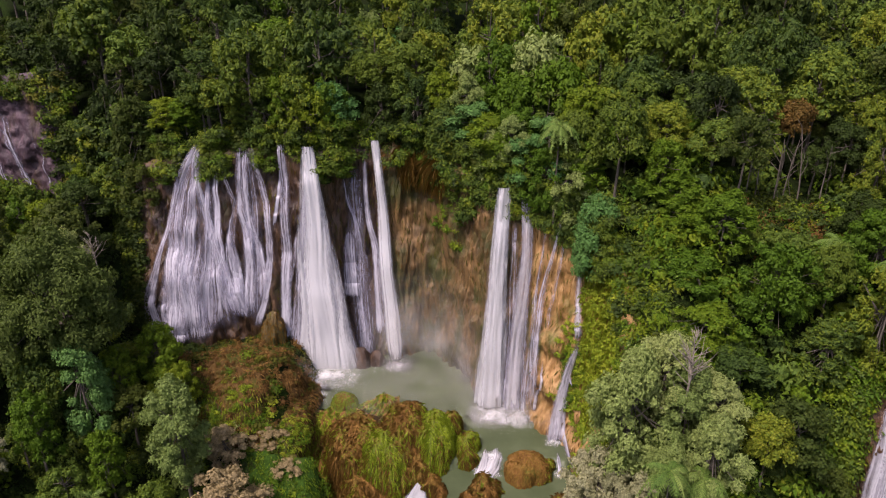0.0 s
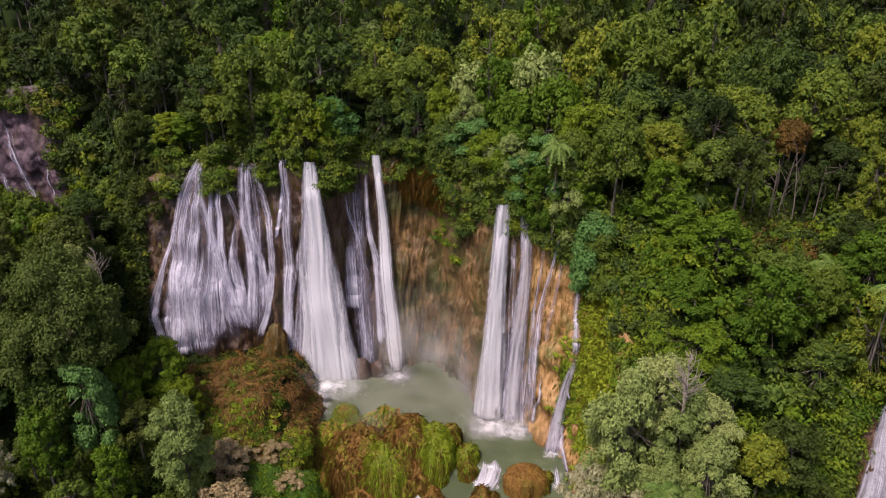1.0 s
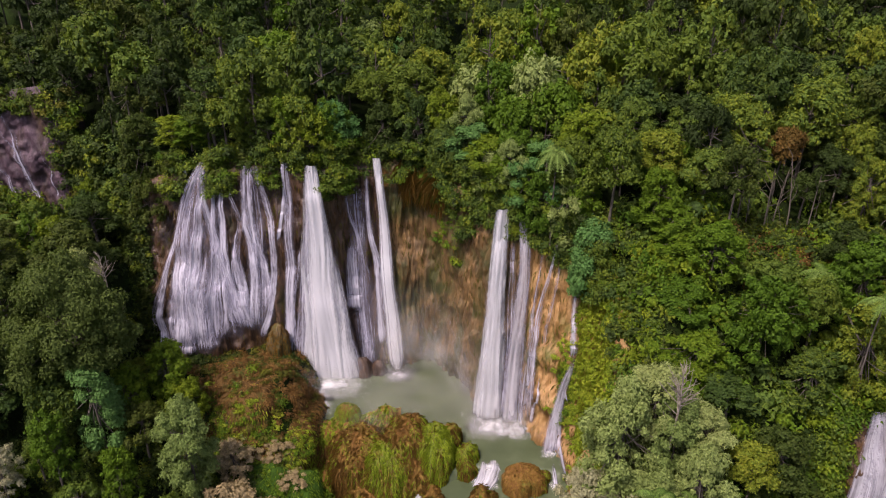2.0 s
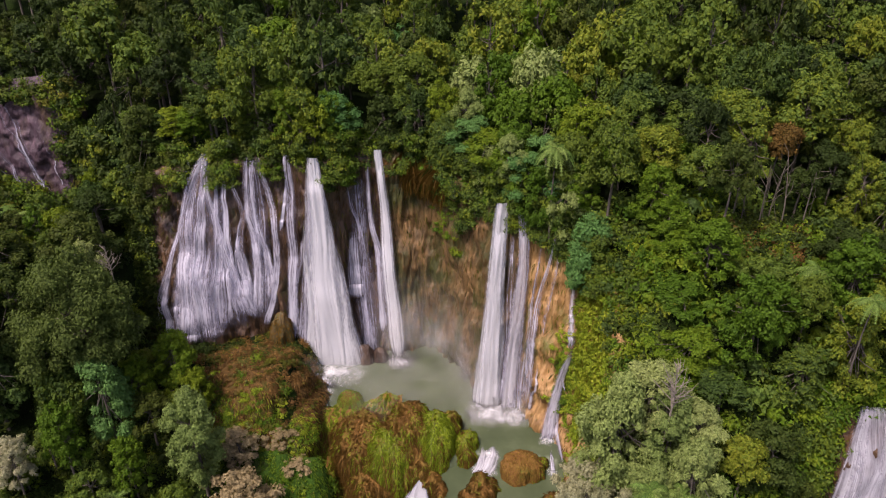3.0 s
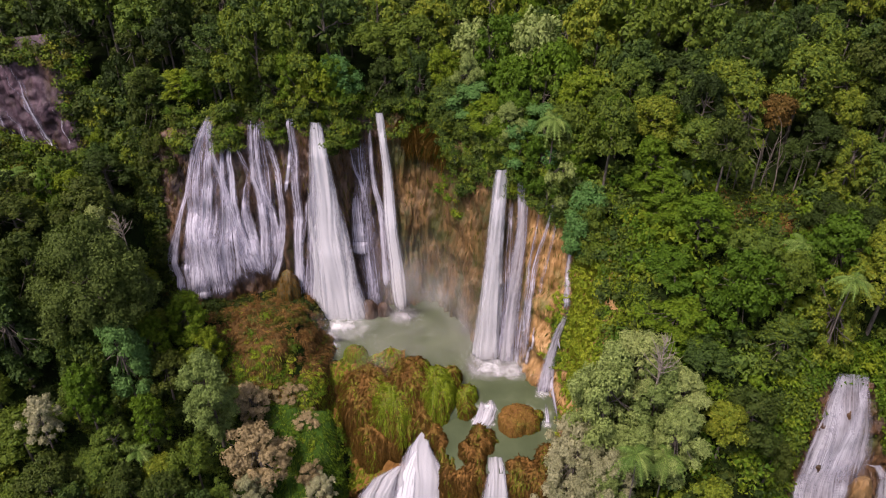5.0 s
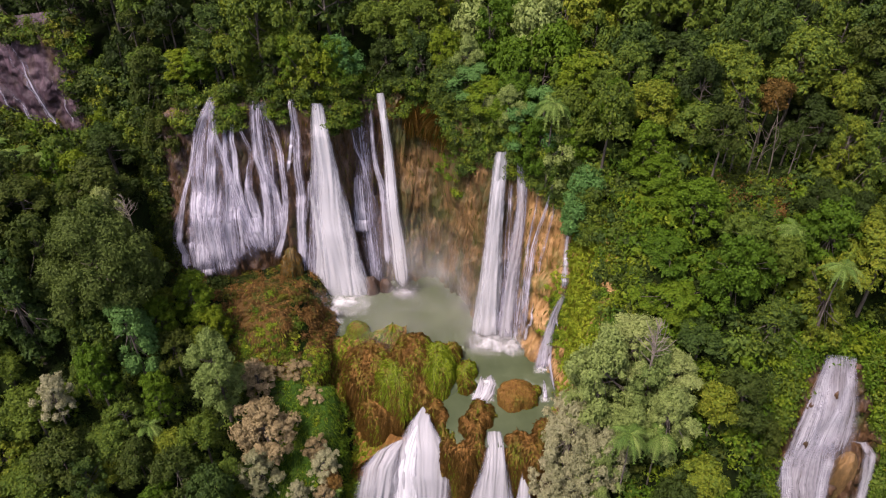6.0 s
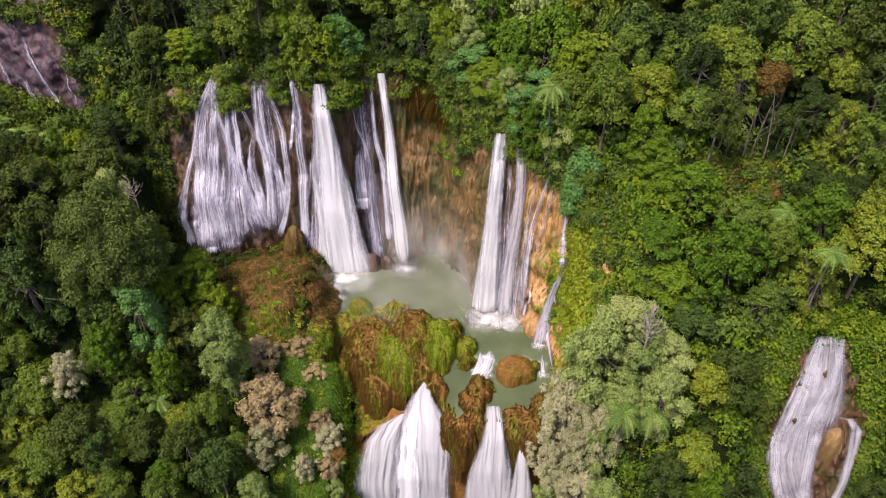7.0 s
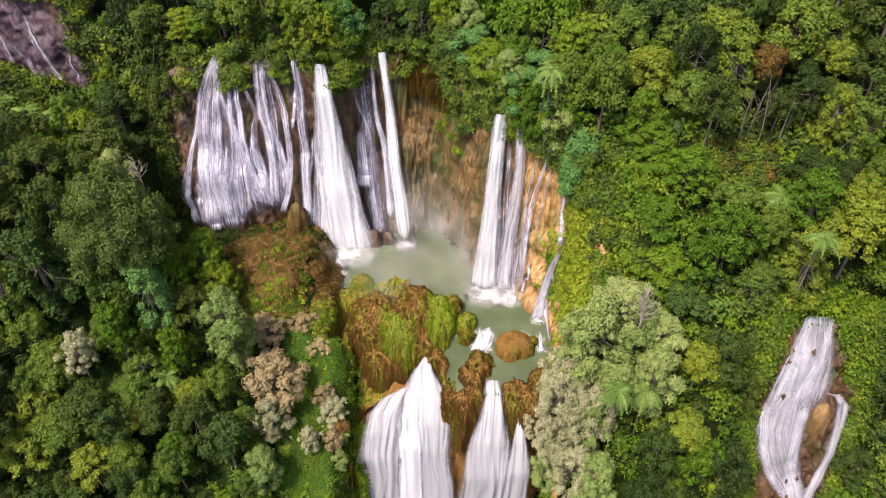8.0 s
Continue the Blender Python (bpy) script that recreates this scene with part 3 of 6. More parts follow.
def build_rocks():
    def patchy(bias):
        return lambda p: min(1.0, max(0.0, bias + 3.0 * noise.noise(Vector(p) * 0.11)))
    t = thing("tufa_mound", "mossy green and brown tufa mound between two pools", "mound")
    draped(t, (((-1.4, 102.6, -2.6), (3.6, 6.2, 8.4), 0.95), ((1.2, 106.0, -1.8), (2.3, 2.8, 6.4), 0.35), ((4.2, 101.4, -2.2), (2.1, 3.5, 5.0), 0.7),
               ((-6.2, 104.8, -2.6), (5.2, 6.8, 8.4), 0.12), ((-9.6, 100.6, -5.0), (5.2, 6.6, 8.8), 0.75), ((-15.0, 105.4, -4.4), (6.2, 8.4, 6.6), 0.15),
               ((-4.8, 98.2, -4.4), (4.4, 4.0, 5.6), 0.3), ((-1.9, 94.9, -2.4), (1.5, 2.2, 2.3), 0.0), ((-12.5, 97.0, -8.5), (5.5, 5.0, 7.0), 0.1)),
           (-23, 7), (91.5, 114), 0.155, 40000, 60, lambda x: np.where(x > -8, -2.6, -15), "tufa under moss and hanging roots")
    nu, nv = 60, 110
    U, V = np.meshgrid(np.linspace(0, 1, nu), np.linspace(0, 1, nv))
    U, V = U.ravel(), V.ravel()
    fy = 112.5 - 40 * V
    fx = -27.5 + 19.5 * U * (1 - 0.66 * sstep(0.46, 0.68, V)) + 2.0 * V
    fz = np.interp(fy, (72, 76, 84, 92, 100, 104, 111), (-34, -26, -17, -11.5, -7, -3.5, 0.2)) + 2.2 * (U - 0.35) * 2
    fz = fz + 1.5 * fbm(fx * 0.22, fy * 0.16, fz * 0, 5) + 0.6 * np.abs(fbm(fx * 0.9, fy * 0.25, fz * 0, 4)) - 1.5 * sstep(0.12, 0, U)
    flank = part("flank", mesh_of("flank", np.c_[fx, fy, fz], [f[::-1] for f in grid_faces(nu, nv)], MOUND), t, "brown slope of dry roots and tufa")
    tufts(flank, [flank.data], 16000, 0.9, patchy(-0.05), 2)
    for c, s, sd, lab in (((-18.3, 113.2, -1), (2.6, 2.4, 3.8), 21.0, "round brown mossy boulder at the pool's edge"),
                          ((13.8, 96.8, -2), (3.9, 3.2, 5.0), 25.0, "round brown boulder tufted with dry grass in the pool"),
                          ((11.6, 98.4, -1.9), (1.3, 1.0, 1.9), 28.0, "small brown stone on the sill between the pools"),
                          ((17.6, 98.4, -1.6), (1.3, 1.0, 2.0), 29.0, "small brown stone beside a rapid"),
                          ((4.3, 99.0, -1.6), (1.0, 1.2, 2.1), 30.0, "small wet stone at the mound's toe")):
        b = thing("boulder", lab, "boulder", "boulders in the pools")
        rock = part("rock", blob("rock", MOUND, c, s, sd, 0.2, 0.2, 56, 0.07), b)
        tufts(b, [rock.data], 2600, 0.4, patchy(-0.1), int(sd))
    t = thing("bank_mound", "brown rounded shoulder of earth and dry scrub below the veils", "mound")
    crown = part("crown", blob("crown", SCRUB_EARTH, (-37.5, 112.5, 1.0), (10.5, 9.5, 11), 33.0, 0.28, 0.25, 88, 0.1), t)
    spur = part("spur", blob("spur", SCRUB_EARTH, (-29.3, 109.5, -2.8), (6.8, 12, 7.6), 35.0, 0.26, 0.25, 80, 0.1), t)
    rib = part("rib", blob("rib", ROCK_OCHRE, (-33.2, 125.6, 4), (2.1, 2.2, 9.0), 37.0, 0.3, 0.35, 48, 0.1), t, "mossy brown rib of rock beside the falls")
    tufts(rib, [rib.data], 1800, 0.6, patchy(0.5), 6)
    b = thing("boulder", "dark wet boulder with water running over it", "boulder", "boulders in the pools")
    part("rock", blob("rock", ROCK_DARK, (-16.6, 127.0, -0.5), (2.2, 1.6, 4.6), 39.0, 0.25, 0.2, 40, 0.1), b)
    b = thing("boulder", "dark wet boulder at the foot of a thin fall", "boulder", "boulders in the pools")
    part("rock", blob("rock", ROCK_DARK, (-13.4, 127.4, -0.5), (1.6, 1.3, 3.6), 40.0, 0.25, 0.2, 40, 0.1), b)
    tufts(t, [crown.data, spur.data], 12000, 0.7, lambda p: min(0.97, max(0.04, 0.1 + (107 - p.y) * 0.2 + 0.8 * noise.noise(Vector(p) * 0.14))), 5, None, LEAF_SCRUB)
    SCRUB_ON.extend((crown.data, spur.data))
    t = thing("root_dam", "brown dam of dry roots and tufa above the lower falls", "dam")
    draped(t, (((7.4, 92.6, -3.2), (2.9, 3.6, 5.0), 0.1), ((5.4, 89.0, -4.4), (3.3, 3.8, 5.5), 0.05), ((4.0, 85.2, -6.6), (3.6, 4.0, 6.2), 0.0), ((16.2, 85.2, -6.4), (5.0, 4.6, 6.4), 0.05),
               ((1.0, 87.0, -5.2), (2.0, 3.2, 4.5), 0.1), ((9.2, 86.0, -6.5), (3.2, 3.4, 5.9), 0.0), ((13.2, 86.6, -4.6), (3.2, 3.0, 4.5), 0.0), ((6.4, 86.4, -4.8), (2.6, 2.8, 4.7), 0.0), ((-0.4, 92.2, -4.5), (1.7, 3.4, 4.2), 0.05), ((19.5, 88, -4), (3.4, 4.0, 5.0), 0.3)),
           (-3.5, 23), (80.5, 97.5), 0.16, 26000, 7, lambda x: -13 + 0 * x, "brown roots matted over tufa", (9.2, 1.9, 1.3))
    # sheer face under the lip of the lower falls
    nu, nv = 90, 70
    U, V = np.meshgrid(np.linspace(0, 1, nu), np.linspace(0, 1, nv))
    U, V = U.ravel(), V.ravel()
    x = -18 + 40 * U
    z = -5.2 - 43 * V - 6 * sstep(-9.5, -15, x)
    y = 88.0 - 7.0 * V ** 0.7 - 2.0 * np.sin(U * 3.1)
    n1 = fbm(x * 0.4, y * 0.2, z * 0.06, 5)
    y = y - 1.6 * np.abs(n1) + 5.0 * sstep(0.06, 0, V)
    t = thing("lower_cliff", "brown dripping cliff under the lower falls", "cliff", kind="structure")
    part("face", mesh_of("face", np.c_[x, y, z], grid_faces(nu, nv), MOUND), t)
    tufts(t, [o.data for o in t.children], 15000, 1.2, patchy(-0.35), 9)
    # bare slab on the far left
    nu, nv = 90, 70
    U, V = np.meshgrid(np.linspace(-1, 1, nu), np.linspace(0, 1, nv))
    U, V = U.ravel(), V.ravel()
    x = -97 + 19 * U
    z = 21 + 30 * V + 2.0 * U
    y = slab_y(x, z) + 7 * sstep(0.86, 1.0, np.abs(U)) ** 2 + 7 * sstep(0.88, 1.0, V) ** 2
    t = thing("rock_slab", "bare purple-grey sloping rock slab with trickles of water", "rock slab", kind="structure")
    part("face", mesh_of("face", np.c_[x, y, z], grid_faces(nu, nv), ROCK_SLAB), t)
    # rock bed of the cascade on the right
    nu, nv = 80, 130
    U, V = np.meshgrid(np.linspace(-1, 1, nu), np.linspace(0, 1, nv))
    U, V = U.ravel(), V.ravel()
    x = 61.5 + 11 * U * (0.72 + 0.35 * V)
    z = 28.5 - 46 * V
    y = np.array([bed_face(a, c) for a, c in zip(x, z)]) - 1.2 * np.exp(-((x - 65) / 2.0) ** 2 - ((z - 6) / 6) ** 2)
    t = thing("cascade_bed", "brown rock bed of a steep side cascade", "rock", kind="structure")
    part("face", mesh_of("face", np.c_[x, y, z], grid_faces(nu, nv), ROCK_BROWN), t)
    part("knob", blob("knob", ROCK_OCHRE, (64.9, 73.6, 6.0), (1.9, 1.7, 7.0), 61.0, 0.2, 0.2, 40, 0.1), t)


build_rocks()
tufts(cliff_faces["ochre_face"], [cliff_faces["ochre_face"].data], 1500, 0.8, lambda p: min(1, max(0, 0.33 + 3 * noise.noise(Vector((p.x * 0.12, p.y * 0.12, p.z * 0.08))))), 21, MOSS, LEAF_SCRUB)
tufts(cliff_faces["orange_face"], [cliff_faces["orange_face"].data], 2200, 1.0, lambda p: min(1, max(0, 0.35 + 3 * noise.noise(Vector((p.x * 0.14, p.y * 0.14, p.z * 0.1))))), 22, MOSS)
tufts(cliff_faces["orange_face"], [cliff_faces["orange_face"].data], 13000, 1.1, lambda p: 0.92, 24, GRASS, None, lambda p: p.x > 23.2 and p.y < 111 and p.y > 95 and p.z > 6)
tufts(cliff_faces["dark_face"], [cliff_faces["dark_face"].data], 3000, 0.9, lambda p: min(1, max(0, 0.6 + 3 * noise.noise(Vector((p.x * 0.14, p.y * 0.14, p.z * 0.1))))), 23, MOSS)


tufts(cliff_faces["ochre_face"], [cliff_faces["ochre_face"].data], 2600, 3.0, lambda p: 0.12, 25, MOSS, DRYGRASS, lambda p: -8 < p.x < 0.5 and p.z > 38.5)


# ---- water ----
def patch(name, label, z, centre, rx, ry, mat, category, wob=0.0, rise=0.0):
    nu, nv = 64, 16
    verts, body = [], []
    for j in range(nv):
        for i in range(nu):
            a = 2 * math.pi * i / nu
            r = (j / (nv - 1)) ** 0.8
            k = 1 + wob * noise.noise((math.cos(a) * 1.5 + centre[0], math.sin(a) * 1.5 + centre[1], z))
            verts.append((centre[0] + rx * r * k * math.cos(a), centre[1] + ry * r * k * math.sin(a), z + rise * (1 - r) ** 2 * (1 + 0.5 * noise.noise((a, r * 4, rx)))))
            body.append(0.45 * (1 - r) ** 0.7 - 0.25 * r)
    me = mesh_of(name, verts, grid_faces(nu, nv, True), mat, body=body)
    return tagged(new(name, me), label, category, kind="structure")


def build_pools():
    def sheet(name, label, x0, x1, y0, y1, z, sill=0.0, step=0.6):
        xs, ys = np.arange(x0, x1 + 0.01, step), np.arange(y0, y1 + 0.01, step)
        X, Y = np.meshgrid(xs, ys)
        Z = z + 0.05 * fbm(X.ravel() * 0.5, Y.ravel() * 0.5, X.ravel() * 0, 3)
        if sill:
            Z = Z - 1.9 * sstep(sill + 1.6, sill, Y.ravel() + 0.8 * np.sin(X.ravel() * 0.7) + 0.5 * np.sin(X.ravel() * 1.9))
        fx, fy = X.ravel(), Y.ravel()
        faces = [f for f in grid_faces(len(xs), len(ys)) if fy[f[0]] > 110.5 + 0.35 * max(0.0, -18 - fx[f[0]]) or fx[f[0]] > (-1 if sill else -3.3 + 0.5 * (96.3 - fy[f[0]]))]
        me = mesh_of(name, np.c_[fx, fy, Z], faces, POOL)
        tagged(new(name, me), label, "pool", kind="structure")
    sheet("water", "milky grey-green plunge pool with ripples", -32, 27, 97.0, 136, 0.0, 98.0)
    sheet("water", "shallow green lower pool behind the root dam", -4.5, 23, 85.4, 99.5, -1.3)


build_pools()


def ribbon(name, line, w0, w1, mat, seed, edge=0.5, ripple=0.35, rows=44, ease=1.0, cross=(1, 0, 0), widths=None, droop=0.0, on_rock=None, fade=(1.5, 0.07)):
    """A sheet of falling water down a line of points, w0 wide at the top and w1 at the foot, ruffled lengthwise."""
    pts = [Vector(p) for p in line]
    lens = [0.0]
    for a, b in zip(pts, pts[1:]):
        lens.append(lens[-1] + (b - a).length)
    total = lens[-1]
    mean = sum(widths) / len(widths) if widths else (w0 + w1) / 2
    cols = max(7, int(max(w0, w1, *(widths or (0,))) / 0.28))
    verts, uvs, body = [], [], []
    cr = Vector(cross).normalized()
    for j in range(rows):
        s = total * j / (rows - 1)
        k = max(i for i in range(len(lens)) if lens[i] <= s + 1e-6)
        k = min(k, len(pts) - 2)
        f = (s - lens[k]) / (lens[k + 1] - lens[k])
        c = pts[k].lerp(pts[k + 1], f)
        dirn = (pts[k + 1] - pts[k]).normalized()
        nrm = dirn.cross(cr).normalized()
        if nrm.z * 0.8 - nrm.y < 0:
            nrm = -nrm
        w = w0 + (w1 - w0) * (j / (rows - 1)) ** ease
        if widths:
            w = widths[k] + (widths[k + 1] - widths[k]) * f
        for i in range(cols):
            u = i / (cols - 1) - 0.5
            wob = 0.12 * w * noise.noise((seed, s * 0.06, u * 2))
            lift = ripple * (noise.noise((u * w * 0.9 + seed, s * 0.05, seed)) + 0.5 * noise.noise((u * w * 2.6, s * 0.12, seed + 3)))
            p = c + cr * (u * w + wob) + nrm * (lift + 0.5 * ripple * (1 - 4 * u * u)) - Vector((0, 0, droop * 4 * u * u * min(1.0, 3 * j / rows)))
            if on_rock:
                p.y = min(p.y, on_rock(p.x, p.z) - 0.3)
            verts.append(tuple(p))
            uvs.append((u * (0.35 * w + 0.65 * mean) + seed * 7.3, s))
            e = 1 - (2 * abs(u)) ** 2.5
            top = min(1.0, s / fade[0])
            body.append(edge * (e - 0.62) * 0.75 - 0.75 * (2 * abs(u)) ** 5 - (0.2 if fade[0] < 2 else 0.7) * (1 - top) + 0.14 * (s / total - 0.35) - 0.5 * max(0.0, (j / (rows - 1) - 1 + fade[1]) / fade[1]) ** 2)
    return mesh_of(name, verts, grid_faces(cols, rows), mat, uvs=uvs, body=body)


rock_tree = BVHTree.FromPolygons([tuple(p) for p in cliff_grid.reshape(-1, 3)], grid_faces(cliff_grid.shape[1], cliff_grid.shape[0]))


def rock_y(x, z):
    """The rock's surface at x and height z, met from the front."""
    y = float(cliff_y(x, z))
    hit = rock_tree.ray_cast(Vector((x, y - 9, z)), Vector((0, 1, 0)), 14)[0]
    return hit.y if hit else y


def down(ways, off, wander=0.0, seed=0.0, n=16):
    """A line down the cliff through (x, z) ways, off metres in front of the rock."""
    line = spline([(x, 0, z) for x, z in ways], 6)
    pick = [line[round(i * (len(line) - 1) / n)] for i in range(n + 1)]
    ys = [rock_y(x, z) for x, _, z in pick]
    free = [min(ys[:i + 1]) for i in range(n + 1)]
    free = [sum(free[max(0, i - 2):i + 3]) / len(free[max(0, i - 2):i + 3]) for i in range(n + 1)]
    out = []
    for i, (x, _, z) in enumerate(pick):
        y = min(ys[max(0, i - 1):i + 2]) if off < 1.2 else free[i]
        out.append((x + wander * noise.noise((seed, i * 0.25, 0.5)) * min(1, 0.2 * i), y - off, z))
    return out


# label, then strands: ways (x, z) from top to foot, widths at the top and at the foot, material, distance off the rock
FALLS = [
    ("wide white veil of many threads down dark rock", [
        (((-46.8, 42.3), (-48.4, 32), (-49.0, 20), (-49.2, 7)), 3.5, 12.5, WATER_THIN, 0.5), (((-44.2, 39.5), (-44.2, 30), (-43.8, 20), (-43.4, 9)), 2.0, 8.5, WATER_THIN, 0.6),
        (((-46.6, 43.2), (-49.8, 36.5), (-51.2, 28.8), (-51.1, 20), (-51.8, 8.5)), 0.9, 3.0, WATER_DENSE, 0.9), (((-46.3, 42.6), (-48.0, 31), (-49.0, 22), (-48.6, 9.5)), 0.7, 2.6, WATER_DENSE, 0.9),
        (((-46.1, 41.5), (-45.7, 33.8), (-43.8, 24.7), (-40.8, 11.5)), 0.6, 2.4, WATER_VEIL, 0.8), (((-43.1, 40.3), (-43.0, 33), (-42.6, 23.5), (-40.4, 11.8)), 0.7, 1.4, WATER_VEIL, 0.9),
        (((-44.5, 39.0), (-44.8, 29), (-45.8, 18.6), (-45.7, 9.5)), 0.6, 2.6, WATER_VEIL, 0.9), (((-49.6, 42.3), (-51.8, 31.5), (-55.4, 21.7), (-58.3, 14), (-58.2, 8)), 0.5, 0.9, WATER_VEIL, 0.6),
        (((-52.5, 30), (-54.8, 22.4), (-56.8, 14.2), (-55.2, 8.5)), 0.4, 1.3, WATER_VEIL, 0.6), (((-51.4, 26), (-53.4, 18), (-53.6, 8)), 0.5, 2.2, WATER_THIN, 0.6), (((-47.5, 22), (-47.2, 14), (-46.8, 8)), 1.2, 5.5, WATER_VEIL, 1.0),
        (((-50.4, 20), (-50.8, 13), (-50.9, 7.5)), 1.2, 4.5, WATER_VEIL, 1.1)]),
    ("thin lilac-white veil spreading over ledges", [
        (((-37.0, 43.0), (-37.0, 33), (-37.0, 22), (-37.0, 10)), 3.2, 7.5, WATER_THIN, 0.5), (((-41.6, 39.4), (-39.8, 32), (-40.8, 26), (-39.0, 11)), 0.4, 1.6, WATER_VEIL, 0.8),
        (((-38.2, 43.2), (-38.6, 34), (-37.6, 24.5), (-37.8, 10.5)), 0.7, 1.8, WATER_VEIL, 0.9), (((-36.0, 43.4), (-34.4, 36), (-33.5, 29), (-33.9, 19), (-37.0, 8.5)), 0.7, 1.1, WATER_DENSE, 0.9),
        (((-37.2, 42.8), (-37.4, 32), (-35.8, 23), (-35.0, 13.5)), 0.7, 1.6, WATER_VEIL, 0.9), (((-40.6, 29), (-41.2, 22), (-39.8, 12)), 0.6, 2.6, WATER_VEIL, 0.9)]),
    ("narrow trickling fall beside a brown rib", [
        (((-30.0, 45.5), (-29.8, 37.6), (-30.1, 28.7), (-30.6, 18), (-31.6, 6)), 0.9, 1.7, WATER_VEIL, 0.7), (((-30.4, 45.5), (-30.7, 37.5), (-32.3, 29)), 0.4, 0.6, WATER_VEIL, 0.6),
        (((-27.8, 29.5), (-29.4, 20), (-31.0, 13.8)), 0.3, 0.7, WATER_VEIL, 0.6), (((-30.4, 18), (-30.4, 9), (-30.2, 0.5)), 0.8, 3.6, WATER_VEIL, 0.8)]),
    ("broad dense white fall widening to its foot", [
        (((-24.6, 44.8), (-24.4, 35), (-24.2, 23.5), (-23.7, 12), (-23.9, -0.5)), 2.2, 14.5, WATER_DENSE, 1.6), (((-24.5, 44.2), (-24.1, 35), (-23.9, 23.5), (-23.3, 12), (-23.0, -0.5)), 2.2, 8.0, WATER_DENSE, 2.3),
        (((-25.6, 38), (-26.6, 28), (-27.8, 17), (-28.9, 0)), 0.8, 4.6, WATER_VEIL, 1.3), (((-22.8, 33), (-20.9, 18.3), (-18.4, -0.3)), 0.6, 3.4, WATER_VEIL, 1.1)]),
    ("faint curtain of thin threads over a ledge", [
        (((-17.2, 39.0), (-17.0, 28), (-16.2, 14), (-15.6, -0.3)), 4.0, 6.0, WATER_THIN, 0.6), (((-19.0, 40), (-18.6, 33), (-17.0, 27), (-15.8, 12), (-15.2, 0)), 0.5, 1.4, WATER_THIN, 0.8),
        (((-15.0, 41), (-14.8, 30), (-13.3, 21), (-12.6, 5)), 0.6, 1.4, WATER_VEIL, 0.8), (((-18.0, 29), (-18.6, 23), (-18.0, 13)), 0.8, 2.8, WATER_VEIL, 0.9), (((-17.4, 15), (-16.4, 7), (-16.0, 0)), 0.6, 1.8, WATER_VEIL, 0.9)]),
    ("slender dense white fall", [(((-12.9, 44.2), (-11.9, 33), (-11.2, 19.7), (-9.7, 0)), 1.2, 2.6, WATER_DENSE, 1.4), (((-12.8, 43.6), (-11.8, 33), (-11.1, 19.7), (-9.6, 0)), 0.8, 1.8, WATER_DENSE, 1.8)]),
    ("straight white fall into the pool", [(((10.2, 42), (9.5, 26.5), (9.0, 11), (8.8, 0)), 2.6, 6.2, WATER_DENSE, 1.4), (((10.2, 41.4), (9.5, 26.5), (9.0, 11), (8.8, -0.5)), 1.9, 4.0, WATER_DENSE, 2.0)]),
    ("misty white fall broken into threads", [(((14.0, 41), (14.5, 30.4), (13.7, 16.7), (13.3, -0.5)), 2.6, 4.6, WATER_VEIL, 1.2), (((13.8, 40.4), (14.3, 30.4), (13.4, 16.7), (12.8, -0.5)), 1.8, 3.8, WATER_SOFT, 1.6),
                                              (((12.2, 36), (12.2, 20), (11.6, 0)), 1.0, 2.6, WATER_THIN, 1.0)]),
    ("trickles over orange flowstone", [(((19.5, 37.8), (18.1, 29.3), (16.3, 17), (15.8, 2)), 0.7, 1.4, WATER_THIN, 0.6), (((17.4, 38), (16.7, 30), (15.7, 18), (15.1, 2)), 0.6, 1.6, WATER_THIN, 0.6),
                                        (((20.4, 36), (19.4, 28), (18.0, 18)), 0.4, 0.8, WATER_THIN, 0.5), (((17.6, 14), (16.9, 8), (16.4, 2)), 0.3, 0.6, WATER_VEIL, 0.5)]),
    ("thin fall that turns into a cascade over a bulge", [(((22.5, 36.8), (22.5, 28), (22.3, 19.5)), 0.8, 1.3, WATER_VEIL, 1.25), (((22.6, 20.2), (21.1, 14), (20.1, 7), (19.2, -0.2)), 0.8, 2.0, WATER_SOFT, 1.2),
                                                          (((22.1, 19.4), (20.6, 13), (19.9, 6.5), (19.3, -0.2)), 0.8, 2.8, WATER_VEIL, 1.3)]),
]


